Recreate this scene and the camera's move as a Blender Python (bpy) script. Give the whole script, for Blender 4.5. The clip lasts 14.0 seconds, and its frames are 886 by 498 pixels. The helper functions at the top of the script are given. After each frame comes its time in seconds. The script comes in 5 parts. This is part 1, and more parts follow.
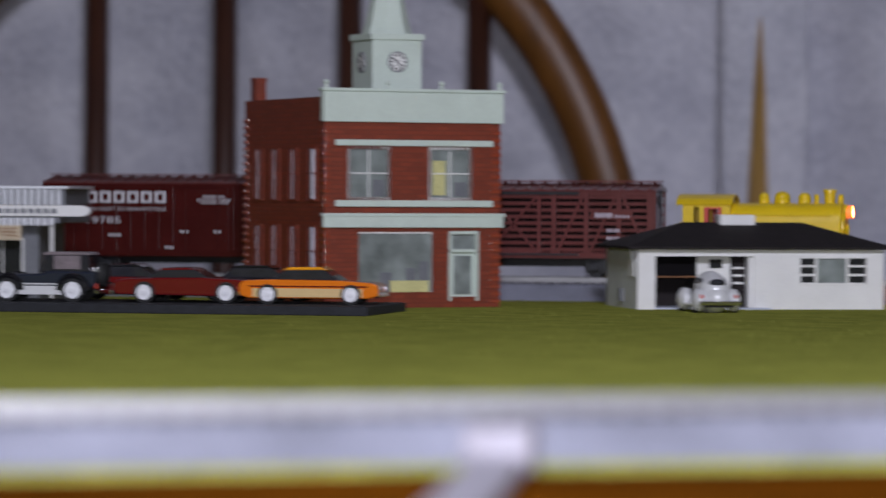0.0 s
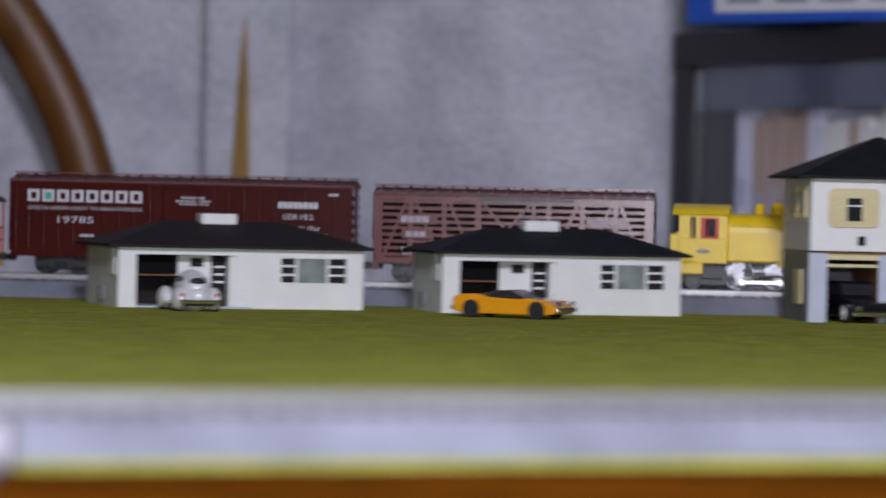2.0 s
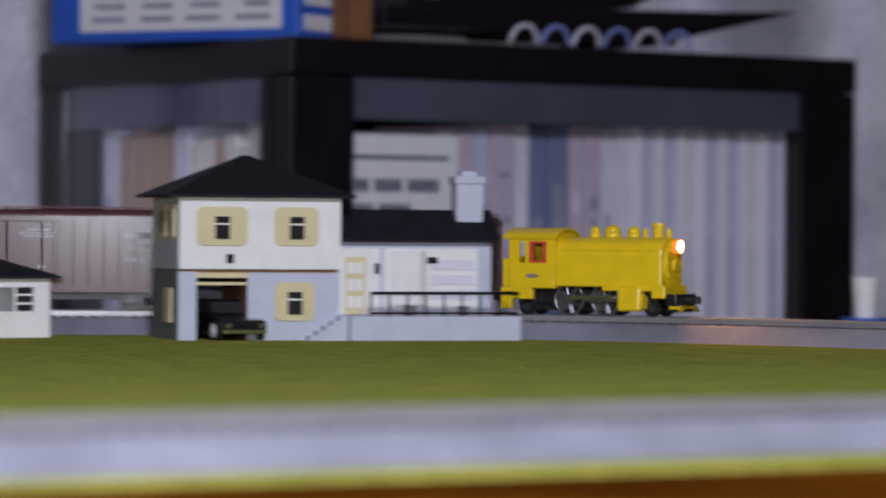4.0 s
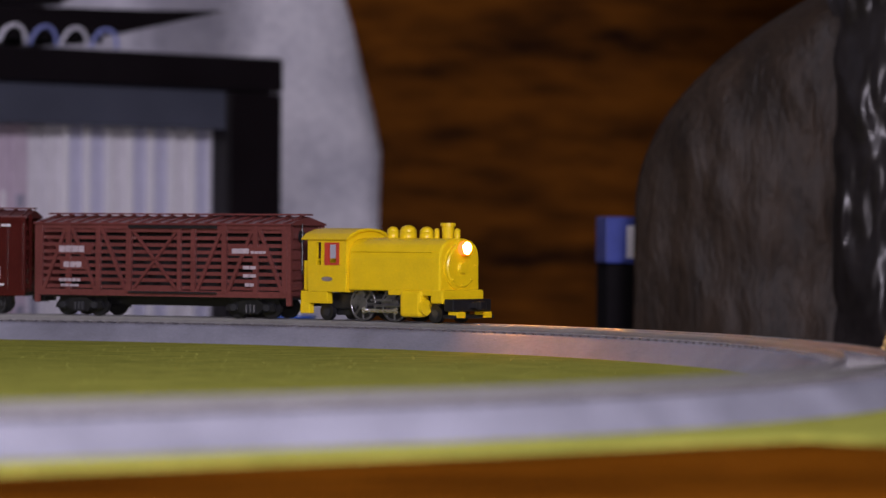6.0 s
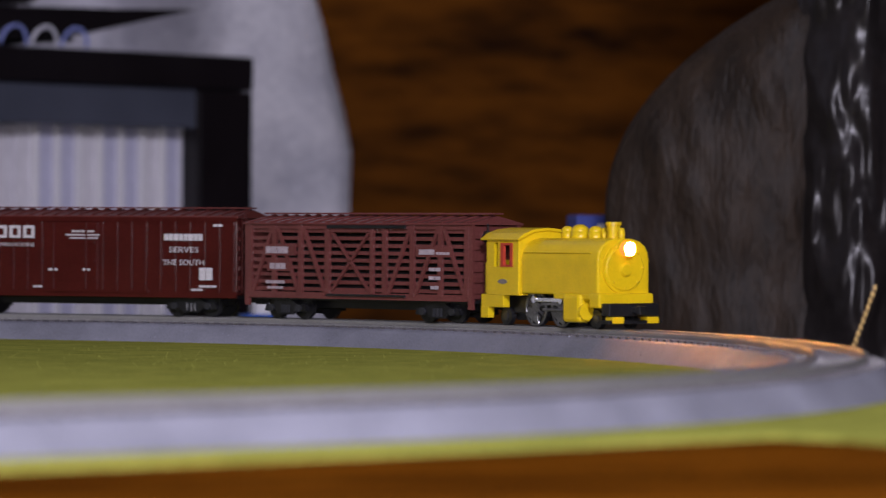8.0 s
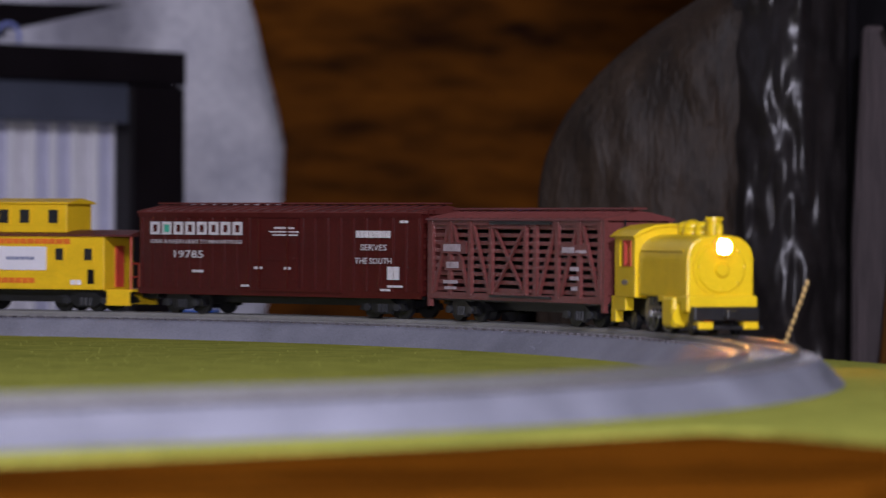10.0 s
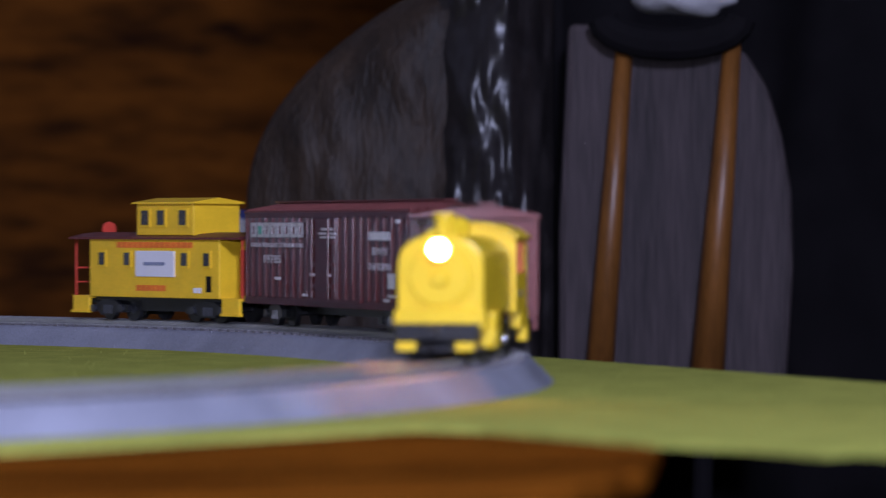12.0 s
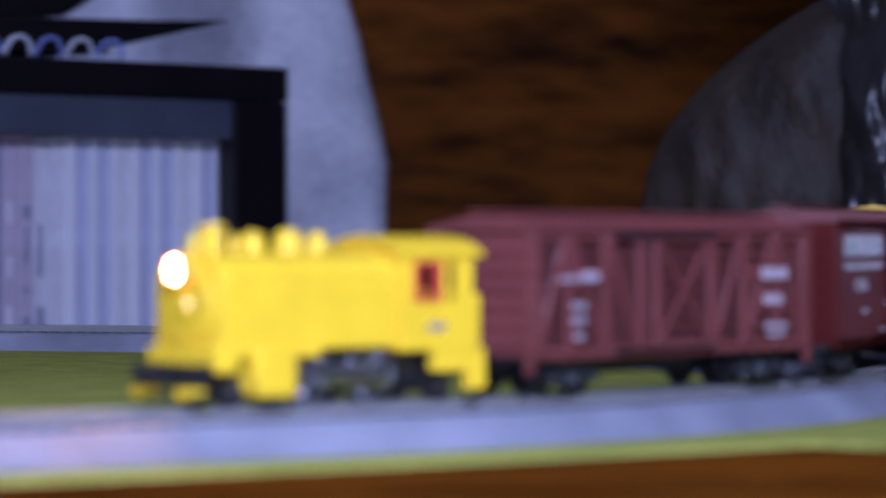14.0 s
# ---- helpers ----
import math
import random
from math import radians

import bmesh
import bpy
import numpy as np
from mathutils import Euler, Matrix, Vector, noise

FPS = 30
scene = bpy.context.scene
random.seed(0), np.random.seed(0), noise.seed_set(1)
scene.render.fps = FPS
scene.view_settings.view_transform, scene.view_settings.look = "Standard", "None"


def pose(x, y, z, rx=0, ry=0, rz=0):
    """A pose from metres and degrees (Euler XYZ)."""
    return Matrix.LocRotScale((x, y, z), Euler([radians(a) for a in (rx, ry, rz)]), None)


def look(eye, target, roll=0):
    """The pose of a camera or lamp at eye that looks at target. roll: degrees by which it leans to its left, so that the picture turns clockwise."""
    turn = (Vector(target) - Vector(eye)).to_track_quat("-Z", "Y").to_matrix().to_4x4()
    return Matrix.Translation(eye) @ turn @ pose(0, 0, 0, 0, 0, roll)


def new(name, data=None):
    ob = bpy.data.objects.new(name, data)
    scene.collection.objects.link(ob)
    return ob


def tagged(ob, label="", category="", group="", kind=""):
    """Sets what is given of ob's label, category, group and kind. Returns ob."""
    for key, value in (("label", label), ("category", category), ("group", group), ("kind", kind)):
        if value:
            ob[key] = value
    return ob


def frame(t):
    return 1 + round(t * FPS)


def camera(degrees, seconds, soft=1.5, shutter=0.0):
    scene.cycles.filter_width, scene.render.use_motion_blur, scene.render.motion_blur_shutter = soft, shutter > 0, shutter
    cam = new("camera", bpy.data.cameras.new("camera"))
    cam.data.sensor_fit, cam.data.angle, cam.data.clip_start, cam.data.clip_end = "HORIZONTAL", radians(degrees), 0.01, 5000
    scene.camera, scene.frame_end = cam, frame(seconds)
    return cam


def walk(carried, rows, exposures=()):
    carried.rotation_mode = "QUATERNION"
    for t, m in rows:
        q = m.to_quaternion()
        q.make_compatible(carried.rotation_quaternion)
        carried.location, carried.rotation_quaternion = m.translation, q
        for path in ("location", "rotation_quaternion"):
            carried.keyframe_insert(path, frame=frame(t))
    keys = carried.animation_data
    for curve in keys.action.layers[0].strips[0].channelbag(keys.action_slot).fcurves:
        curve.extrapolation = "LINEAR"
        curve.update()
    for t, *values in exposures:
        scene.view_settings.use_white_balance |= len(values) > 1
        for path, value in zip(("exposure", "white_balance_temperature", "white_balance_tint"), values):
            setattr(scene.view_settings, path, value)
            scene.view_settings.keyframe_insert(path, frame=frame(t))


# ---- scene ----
# ---- camera: it stands on a low tripod at the table's edge and pans ----
FOCAL = 6500.0                  # half the picture's width is 784 of these units
cam = camera(2 * math.degrees(math.atan(784 / FOCAL)), 14.0, soft=1.25, shutter=0.5)
cam.data.dof.use_dof = True
cam.data.dof.focus_distance = 1.58
cam.data.dof.aperture_fstop = 15.0
TOP = 0.75                      # height of the grass mat
EYE = (0.0, 0.0, TOP + 0.052)
# seconds, pan, tilt, roll
PAN = ((0, 0, 346, -0.3), (0.3, 160, 336, -0.8), (0.5, 249, 338, -1.1), (1, 411, 335, -1.3), (1.5, 570, 339, -1.4), (2, 915, 356, -1.3),
       (2.5, 1170, 373, -0.4), (3, 1453, 413, -0.4), (3.5, 1740, 409, -0.4), (4, 2030, 407, -0.4), (4.2, 2157, 401, -0.4),
       (5.2, 2700, 404, -0.4), (6.1, 3060, 411, -0.4), (6.5, 3079, 412, -0.4), (7.2, 3079, 411, -0.4), (8.2, 3100, 407, -0.3), (9.3, 3178, 401, -0.3),
       (9.5, 3200, 400, -0.3), (9.8, 3203, 400, -0.3), (10, 3212, 400, -0.3), (10.2, 3256, 400, -0.2), (10.4, 3331, 400, -0.2), (10.8, 3560, 402, 0), (11, 3725, 404, 0), (11.5, 3727, 402, 0),
       (12, 3727, 400, 0), (12.5, 3725, 400, 0), (13, 3718, 400, 0), (13.3, 3683, 402, 0), (13.5, 3474, 408, 0), (14, 3030, 425, 0))
walk(cam, [(t, pose(*EYE, 90 + math.degrees((v - 441) / FOCAL), r, -math.degrees((u - 1415) / FOCAL))) for t, u, v, r in PAN],
     [(0, -0.24, 6500, 10), (0.6, -0.24, 6500, 10), (1.2, -0.12, 6500, 10), (2.4, -0.15, 6500, 10), (3.4, -0.24, 6500, 10), (4.2, -0.08, 6500, 10), (6.3, 0.05, 7050, 22), (9.5, 0.03, 6600, 14),
      (10.5, 0.0, 6600, 20), (11, -0.03, 5850, 22), (12, -0.04, 5500, 22), (13, -0.06, 5200, 24), (14, -0.06, 4900, 26)])

# ---- light: an added, unseen hanging lamp and a small video light beside the lens, in a closed, dim room ----
world = bpy.data.worlds.new("room_dusk")
scene.world = world
world.use_nodes = True
world.node_tree.nodes["Background"].inputs[0].default_value = (0.5, 0.55, 0.8, 1)
world.node_tree.nodes["Background"].inputs[1].default_value = 0.02
# added lamp, out of view, that brightens the mat and sheet from above
LAMP = (0.14, -0.20, 1.52)
lamp = new("lamp_light", bpy.data.lights.new("lamp_light", "AREA"))
lamp.data.shape, lamp.data.size, lamp.data.energy, lamp.data.color = "DISK", 0.26, 30.0, (0.89, 0.91, 1.11)
lamp.matrix_world = look(LAMP, (-0.15, 1.7, 0.8))
VIDEO = (-0.02, -0.05, EYE[2] + 0.075)
beam = new("video_light_beam", bpy.data.lights.new("video_light_beam", "SPOT"))
beam.data.energy, beam.data.color, beam.data.shadow_soft_size = 25.0, (0.93, 0.93, 1.06), 0.022
beam.data.spot_size, beam.data.spot_blend = math.radians(84), 1.0
beam.matrix_world = look(VIDEO, (0.06, 1.8, TOP + 0.04))
scene.view_settings.exposure = 0.0


# ---- materials ----
def material(name, col, rough=0.6, metal=0.0, var=0.25, scale=60.0, bump=0.15, fine=900.0, col2=None, stretch=(1, 1, 1), emit=0.0, spec=0.5, coat=0.0, dist=0.001):
    m = bpy.data.materials.new(name)
    m.use_nodes = True
    nt = m.node_tree
    b = nt.nodes["Principled BSDF"]
    b.inputs["Roughness"].default_value, b.inputs["Metallic"].default_value = rough, metal
    b.inputs["Specular IOR Level"].default_value, b.inputs["Coat Weight"].default_value = spec, coat
    tc = nt.nodes.new("ShaderNodeTexCoord")
    mp = nt.nodes.new("ShaderNodeMapping")
    mp.inputs["Scale"].default_value = stretch
    nt.links.new(tc.outputs["Object"], mp.inputs["Vector"])
    n1, n2 = nt.nodes.new("ShaderNodeTexNoise"), nt.nodes.new("ShaderNodeTexNoise")
    n1.inputs["Scale"].default_value, n1.inputs["Detail"].default_value = scale, 6
    n2.inputs["Scale"].default_value, n2.inputs["Detail"].default_value = fine, 3
    for n in (n1, n2):
        nt.links.new(mp.outputs[0], n.inputs["Vector"])
    mixn = nt.nodes.new("ShaderNodeMath")
    mixn.operation = "MULTIPLY_ADD"
    mixn.inputs[1].default_value, mixn.inputs[2].default_value = 0.4, 0.0
    nt.links.new(n2.outputs[0], mixn.inputs[0])
    add = nt.nodes.new("ShaderNodeMath")
    add.operation = "MULTIPLY_ADD"
    add.inputs[1].default_value = 0.6
    nt.links.new(n1.outputs[0], add.inputs[0])
    nt.links.new(mixn.outputs[0], add.inputs[2])
    ramp = nt.nodes.new("ShaderNodeValToRGB")
    ramp.color_ramp.elements[0].position, ramp.color_ramp.elements[1].position = 0.36, 0.64
    lo = col2 if col2 else tuple(c * (1 - var) for c in col)
    ramp.color_ramp.elements[0].color, ramp.color_ramp.elements[1].color = (*lo, 1), (*[min(1, c * (1 + var * 0.5)) for c in col], 1)
    nt.links.new(add.outputs[0], ramp.inputs[0])
    nt.links.new(ramp.outputs[0], b.inputs["Base Color"])
    bp = nt.nodes.new("ShaderNodeBump")
    bp.inputs["Strength"].default_value, bp.inputs["Distance"].default_value = bump, dist
    nt.links.new(add.outputs[0], bp.inputs["Height"])
    nt.links.new(bp.outputs[0], b.inputs["Normal"])
    if emit:
        b.inputs["Emission Color"].default_value, b.inputs["Emission Strength"].default_value = (*col, 1), emit
    return m


def brick_material(name, col, mortar):
    m = material(name, col, 0.55, bump=0.2, var=0.3)
    nt = m.node_tree
    b = nt.nodes["Principled BSDF"]
    br = nt.nodes.new("ShaderNodeTexBrick")
    br.inputs["Scale"].default_value = 1.0
    br.inputs["Brick Width"].default_value, br.inputs["Row Height"].default_value, br.inputs["Mortar Size"].default_value = 0.0062, 0.0021, 0.00022
    br.inputs["Color1"].default_value, br.inputs["Color2"].default_value, br.inputs["Mortar"].default_value = (*col, 1), (*[c * 0.75 for c in col], 1), (*mortar, 1)
    tc = nt.nodes.new("ShaderNodeTexCoord")
    sep, comb, su = nt.nodes.new("ShaderNodeSeparateXYZ"), nt.nodes.new("ShaderNodeCombineXYZ"), nt.nodes.new("ShaderNodeMath")
    nt.links.new(tc.outputs["Object"], sep.inputs[0])
    nt.links.new(sep.outputs[0], su.inputs[0])
    nt.links.new(sep.outputs[1], su.inputs[1])
    nt.links.new(su.outputs[0], comb.inputs[0])
    nt.links.new(sep.outputs[2], comb.inputs[1])
    nt.links.new(comb.outputs[0], br.inputs["Vector"])
    nt.links.new(br.outputs["Color"], b.inputs["Base Color"])
    bp = nt.nodes.new("ShaderNodeBump")
    bp.invert = True
    bp.inputs["Strength"].default_value, bp.inputs["Distance"].default_value = 0.6, 0.0004
    nt.links.new(br.outputs["Fac"], bp.inputs["Height"])
    nt.links.new(bp.outputs[0], b.inputs["Normal"])
    return m


def glass_material(name, col, rough=0.08):
    m = bpy.data.materials.new(name)
    m.use_nodes = True
    b = m.node_tree.nodes["Principled BSDF"]
    b.inputs["Base Color"].default_value, b.inputs["Roughness"].default_value = (*col, 1), rough
    b.inputs["Transmission Weight"].default_value, b.inputs["IOR"].default_value = 1.0, 1.45
    return m


GRASS = material("grass_flock", (0.330, 0.335, 0.066), 0.95, var=0.25, scale=70, fine=520, bump=0.8, col2=(0.235, 0.255, 0.048), dist=0.0015, spec=0.0)
TUFT = material("grass_tuft", (0.27, 0.285, 0.055), 0.95, var=0.2, scale=300, spec=0.0)
BALLAST = material("grey_roadbed", (0.225, 0.230, 0.280), 0.62, var=0.35, scale=30, fine=1500, bump=0.7, dist=0.0006)
SLEEPER = material("black_sleeper", (0.12, 0.112, 0.122), 0.25, spec=0.6, bump=0.05)
STEEL = material("nickel_rail", (0.40, 0.395, 0.395), 0.39, 0.6, var=0.15, scale=40)
WOOD = material("table_wood", (0.155, 0.048, 0.0035), 0.6, var=0.5, scale=9, fine=50, bump=0.15, col2=(0.022, 0.006, 0.001), stretch=(1.2, 6, 6), spec=0.0)
PANEL = material("wall_panelling", (0.20, 0.062, 0.0045), 0.8, var=0.5, scale=5, fine=22, bump=0.4, col2=(0.020, 0.006, 0.001), stretch=(0.8, 1, 3.4), dist=0.006, spec=0.12)
CHAIRWOOD = material("chair_wood", (0.065, 0.020, 0.010), 0.4, var=0.4, scale=12, fine=120, stretch=(8, 8, 1))
POLEWOOD = material("pale_gold_wood", (0.46, 0.27, 0.08), 0.5, var=0.2, scale=30, fine=200, stretch=(6, 6, 1))
GOLDWOOD = material("golden_oak", (0.185, 0.072, 0.014), 0.4, var=0.4, scale=14, fine=120, stretch=(8, 8, 1))
SHEET = material("white_cloth", (0.66, 0.65, 0.70), 0.5, var=0.2, scale=9, fine=90, bump=0.8, stretch=(1.6, 1, 2.2), dist=0.006, col2=(0.47, 0.47, 0.54))
PLASTER = material("plaster", (0.42, 0.40, 0.38), 0.9, var=0.1, scale=8, fine=120)
CARPET = material("carpet", (0.030, 0.022, 0.018), 0.95, var=0.3, scale=30)
BLACKLAM = material("black_laminate", (0.010, 0.008, 0.010), 0.35, var=0.3, scale=20, bump=0.05)
GREYBACK = material("cabinet_back", (0.12, 0.13, 0.20), 0.5, var=0.2, scale=12)
LEATHER = material("dark_leather", (0.030, 0.0190, 0.0120), 0.6, var=0.6, scale=24, fine=180, bump=0.8, dist=0.003, stretch=(2.5, 2.5, 0.7), spec=0.3)
GLOSSLEATHER = material("glossy_leather", (0.020, 0.017, 0.017), 0.34, var=0.4, scale=40, fine=200, bump=0.2, dist=0.002)
RIM = material("bright_rim", (0.92, 0.92, 0.94), 0.25, 0.1, var=0.15, scale=300)
LINING = material("lilac_upholstery", (0.043, 0.031, 0.032), 0.8, var=0.7, scale=5, fine=60, bump=0.6, stretch=(9, 9, 0.7), dist=0.004)
CHARCOAL = material("black_cloth", (0.008, 0.007, 0.008), 0.95, var=0.3, scale=30, spec=0.1)
SLATE = material("slate_board", (0.075, 0.084, 0.115), 0.4, var=0.2, scale=14)
YELLOW = material("yellow_plastic", (0.80, 0.55, 0.010), 0.33, var=0.10, scale=90, bump=0.06)
DARKYEL = material("caboose_yellow", (0.76, 0.47, 0.012), 0.42, var=0.12, scale=90, bump=0.08)
ORANGE = material("orange_lettering", (0.75, 0.16, 0.02), 0.5)
TRAINBLK = material("black_plastic", (0.012, 0.012, 0.014), 0.35, var=0.3, scale=200)
JOURNAL = material("dull_journal", (0.028, 0.029, 0.034), 0.3, var=0.3, scale=200)
TYREMET = material("wheel_metal", (0.30, 0.30, 0.32), 0.33, 0.9, var=0.3, scale=200)
WINRED = material("red_frame", (0.55, 0.055, 0.03), 0.5)
BOXRED = material("boxcar_brown", (0.062, 0.0095, 0.008), 0.19, var=0.22, scale=50, bump=0.03, spec=0.24)
STOCKRED = material("stock_car_brown", (0.150, 0.044, 0.040), 0.23, var=0.22, scale=60, bump=0.08, spec=0.42)
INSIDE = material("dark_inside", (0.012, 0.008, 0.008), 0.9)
ROOFRED = material("boxcar_roof", (0.115, 0.024, 0.020), 0.5, var=0.3, scale=60)
LETTER = material("white_lettering", (0.56, 0.54, 0.56), 0.55, var=0.15, scale=400)
STENCIL = material("faded_lettering", (0.40, 0.34, 0.38), 0.55, var=0.2, scale=400)
TAG = material("white_plate", (0.68, 0.66, 0.72), 0.5, var=0.06)
LIGHTG = material("green_dot", (0.03, 0.35, 0.24), 0.5)
GLOW = material("headlamp_glow", (1.0, 0.36, 0.07), 0.3, emit=1000.0)
LENSGLOW = material("amber_lens", (1.0, 0.20, 0.04), 0.3, emit=1.2)
BRICK = brick_material("red_brick", (0.235, 0.038, 0.014), (0.15, 0.030, 0.014))
QUOIN = material("quoin_brick", (0.30, 0.06, 0.03), 0.16, var=0.3, scale=300, spec=0.8)
PALEGREY = material("pale_grey_brick", (0.64, 0.66, 0.65), 0.6, var=0.12, scale=120)
JEEPTOP = material("mauve_soft_top", (0.22, 0.18, 0.19), 0.35, var=0.3, scale=200)
CARSLATE = material("blue_black_paint", (0.022, 0.026, 0.042), 0.16, var=0.1, scale=200, bump=0.02, coat=0.6)
MINT = material("mint_stone", (0.58, 0.66, 0.58), 0.55, var=0.08, scale=60)
WHITE = material("white_plastic", (0.78, 0.77, 0.74), 0.5, var=0.07, scale=80, bump=0.05)
HOUSEGREY = material("light_grey_plastic", (0.50, 0.53, 0.62), 0.5, var=0.08, scale=80)
DARKGREY = material("grey_brick_plastic", (0.16, 0.165, 0.18), 0.6, var=0.2, scale=120)
ROOFBLK = material("black_shingle", (0.010, 0.011, 0.015), 0.7, var=0.4, scale=160, spec=0.2, bump=0.5, dist=0.0005)
ROOFBRN = material("brown_black_shingle", (0.016, 0.012, 0.012), 0.7, var=0.4, scale=160, spec=0.2, bump=0.5, dist=0.0005)
CREAM = material("cream_shutter", (0.66, 0.57, 0.32), 0.5, var=0.08, scale=90)
PANE = material("window_pane", (0.25, 0.28, 0.265), 0.12, var=0.5, scale=55, fine=90, bump=0.02)
DARKPANE = material("dark_pane", (0.025, 0.026, 0.028), 0.12, var=0.3, scale=90, bump=0.02)
CURTAIN = material("window_curtain", (0.60, 0.56, 0.25), 0.8)
ASPHALT = material("asphalt_pad", (0.016, 0.017, 0.022), 0.8, var=0.4, scale=300, bump=0.5)
CHROME = material("chrome", (0.85, 0.85, 0.87), 0.16, 1.0, var=0.1, scale=200, bump=0.02)
RUBBER = material("tyre_rubber", (0.012, 0.012, 0.012), 0.75)
GLASSDK = material("car_glass", (0.03, 0.03, 0.035), 0.06, var=0.2, scale=200, bump=0.0)
CARORANGE = material("orange_paint", (0.78, 0.19, 0.012), 0.16, var=0.06, scale=200, bump=0.02, coat=0.6)
CARYEL = material("amber_paint", (0.80, 0.33, 0.010), 0.2, var=0.06, scale=200, bump=0.02, coat=0.6)
CARCREAM = material("cream_paint", (0.70, 0.50, 0.24), 0.2, var=0.06, scale=200, coat=0.6)
CARRED = material("dark_red_paint", (0.14, 0.010, 0.010), 0.14, var=0.06, scale=200, bump=0.02, coat=0.7)
CARBLACK = material("black_paint", (0.010, 0.010, 0.012), 0.12, var=0.06, scale=200, bump=0.02, coat=0.7)
CARSILVER = material("silver_grey_paint", (0.74, 0.74, 0.74), 0.28, 0.1, var=0.08, scale=200, bump=0.02, coat=0.4)
BLUE = material("blue_card", (0.035, 0.13, 0.62), 0.45, var=0.12, scale=40)
PAPER = material("white_paper", (0.82, 0.81, 0.84), 0.7, var=0.06, scale=40)
INK = material("grey_print", (0.20, 0.22, 0.34), 0.7)
PALEINK = material("pale_print", (0.33, 0.33, 0.42), 0.7)
SIGNINK = material("dark_print", (0.05, 0.05, 0.11), 0.7)
CORRUG = material("silver_roof", (0.80, 0.81, 0.84), 0.38, 0.25, var=0.15, scale=80)
SIGNCREAM = material("cream_sign", (0.62, 0.50, 0.34), 0.6)
BROWNCARD = material("brown_card", (0.24, 0.10, 0.035), 0.7)
CABLE = material("pale_cable", (0.36, 0.34, 0.38), 0.6)


# ---- mesh helpers (things are modelled in millimetres) ----
def box(bm, x0, x1, y0, y1, z0, z1, bevel=0.0):
    r = bmesh.ops.create_cube(bm, size=1, matrix=Matrix.Translation(((x0 + x1) / 2, (y0 + y1) / 2, (z0 + z1) / 2)) @ Matrix.Diagonal((abs(x1 - x0), abs(y1 - y0), abs(z1 - z0), 1)))
    if bevel:
        es = list({e for v in r["verts"] for e in v.link_edges})
        bmesh.ops.bevel(bm, geom=es, offset=bevel, segments=2, affect="EDGES", profile=0.5)
    return bm


def rod(bm, p, q, r, r2=None, seg=14):
    p, q = Vector(p), Vector(q)
    d = q - p
    bmesh.ops.create_cone(bm, cap_ends=True, segments=seg, radius1=r, radius2=r if r2 is None else r2, depth=d.length,
                          matrix=Matrix.Translation((p + q) / 2) @ d.to_track_quat("Z", "Y").to_matrix().to_4x4())
    return bm


def ball(bm, c, r, sz=1.0, seg=14):
    bmesh.ops.create_uvsphere(bm, u_segments=seg, v_segments=max(6, seg // 2), radius=r, matrix=Matrix.Translation(c) @ Matrix.Diagonal((1, 1, sz, 1)))
    return bm


def prism(bm, pts, a, b, axis="x", bevel=0.0):
    """A flat outline pushed from a to b along an axis: outline in (y, z) for x, (x, z) for y, (x, y) for z."""
    def at(u, v, w):
        return {"x": (w, u, v), "y": (u, w, v), "z": (u, v, w)}[axis]
    lo = [bm.verts.new(at(u, v, a)) for u, v in pts]
    hi = [bm.verts.new(at(u, v, b)) for u, v in pts]
    n = len(pts)
    fs = [bm.faces.new(lo), bm.faces.new(hi[::-1])]
    fs += [bm.faces.new((lo[i], hi[i], hi[(i + 1) % n], lo[(i + 1) % n])) for i in range(n)]
    bmesh.ops.recalc_face_normals(bm, faces=fs)
    if bevel:
        bmesh.ops.bevel(bm, geom=list({e for f in fs for e in f.edges}), offset=bevel, segments=2, affect="EDGES", profile=0.5)
    return bm


def part(name, bm, mat, parent, label="", scale=0.001, smooth=False, kind=""):
    me = bpy.data.meshes.new(name)
    bmesh.ops.scale(bm, vec=(scale,) * 3, verts=bm.verts)
    bm.to_mesh(me)
    bm.free()
    me.materials.append(mat)
    if smooth:
        for p in me.polygons:
            p.use_smooth = True
    ob = new(name, me)
    ob.parent = parent
    if label:
        ob["label"] = label
    if kind:
        ob["kind"] = kind
    return ob


def tube(pts, r, seg=8):
    """A bent round bar through points."""
    bm = bmesh.new()
    rings = []
    for i, p in enumerate(pts):
        d = (pts[min(i + 1, len(pts) - 1)] - pts[max(i - 1, 0)]).normalized()
        u = d.orthogonal().normalized() if i == 0 else (rings[-1][1] - d * rings[-1][1].dot(d)).normalized()
        w = d.cross(u)
        rings.append(([bm.verts.new(p + r * (math.cos(k * 2 * math.pi / seg) * u + math.sin(k * 2 * math.pi / seg) * w)) for k in range(seg)], u))
    for (p, _), (q, _) in zip(rings, rings[1:]):
        for k in range(seg):
            bm.faces.new((p[k], p[(k + 1) % seg], q[(k + 1) % seg], q[k]))
    bm.faces.new(rings[0][0][::-1])
    bm.faces.new(rings[-1][0])
    bmesh.ops.recalc_face_normals(bm, faces=bm.faces)
    return bm


def B():
    return bmesh.new()


def bx(name, mat, parent, x0, x1, y0, y1, z0, z1, bevel=0.0, label=""):
    return part(name, box(B(), x0, x1, y0, y1, z0, z1, bevel), mat, parent, label)


def again(name, src, parent, m):
    """Another part on the same mesh."""
    ob = new(name, src.data)
    ob.parent = parent
    ob.matrix_local = m
    return ob


def thing(name, label, category, m=None, group="", kind=""):
    ob = new(name)
    ob.empty_display_size = 0.02
    if m is not None:
        ob.matrix_world = m
    return tagged(ob, label, category, group, kind)


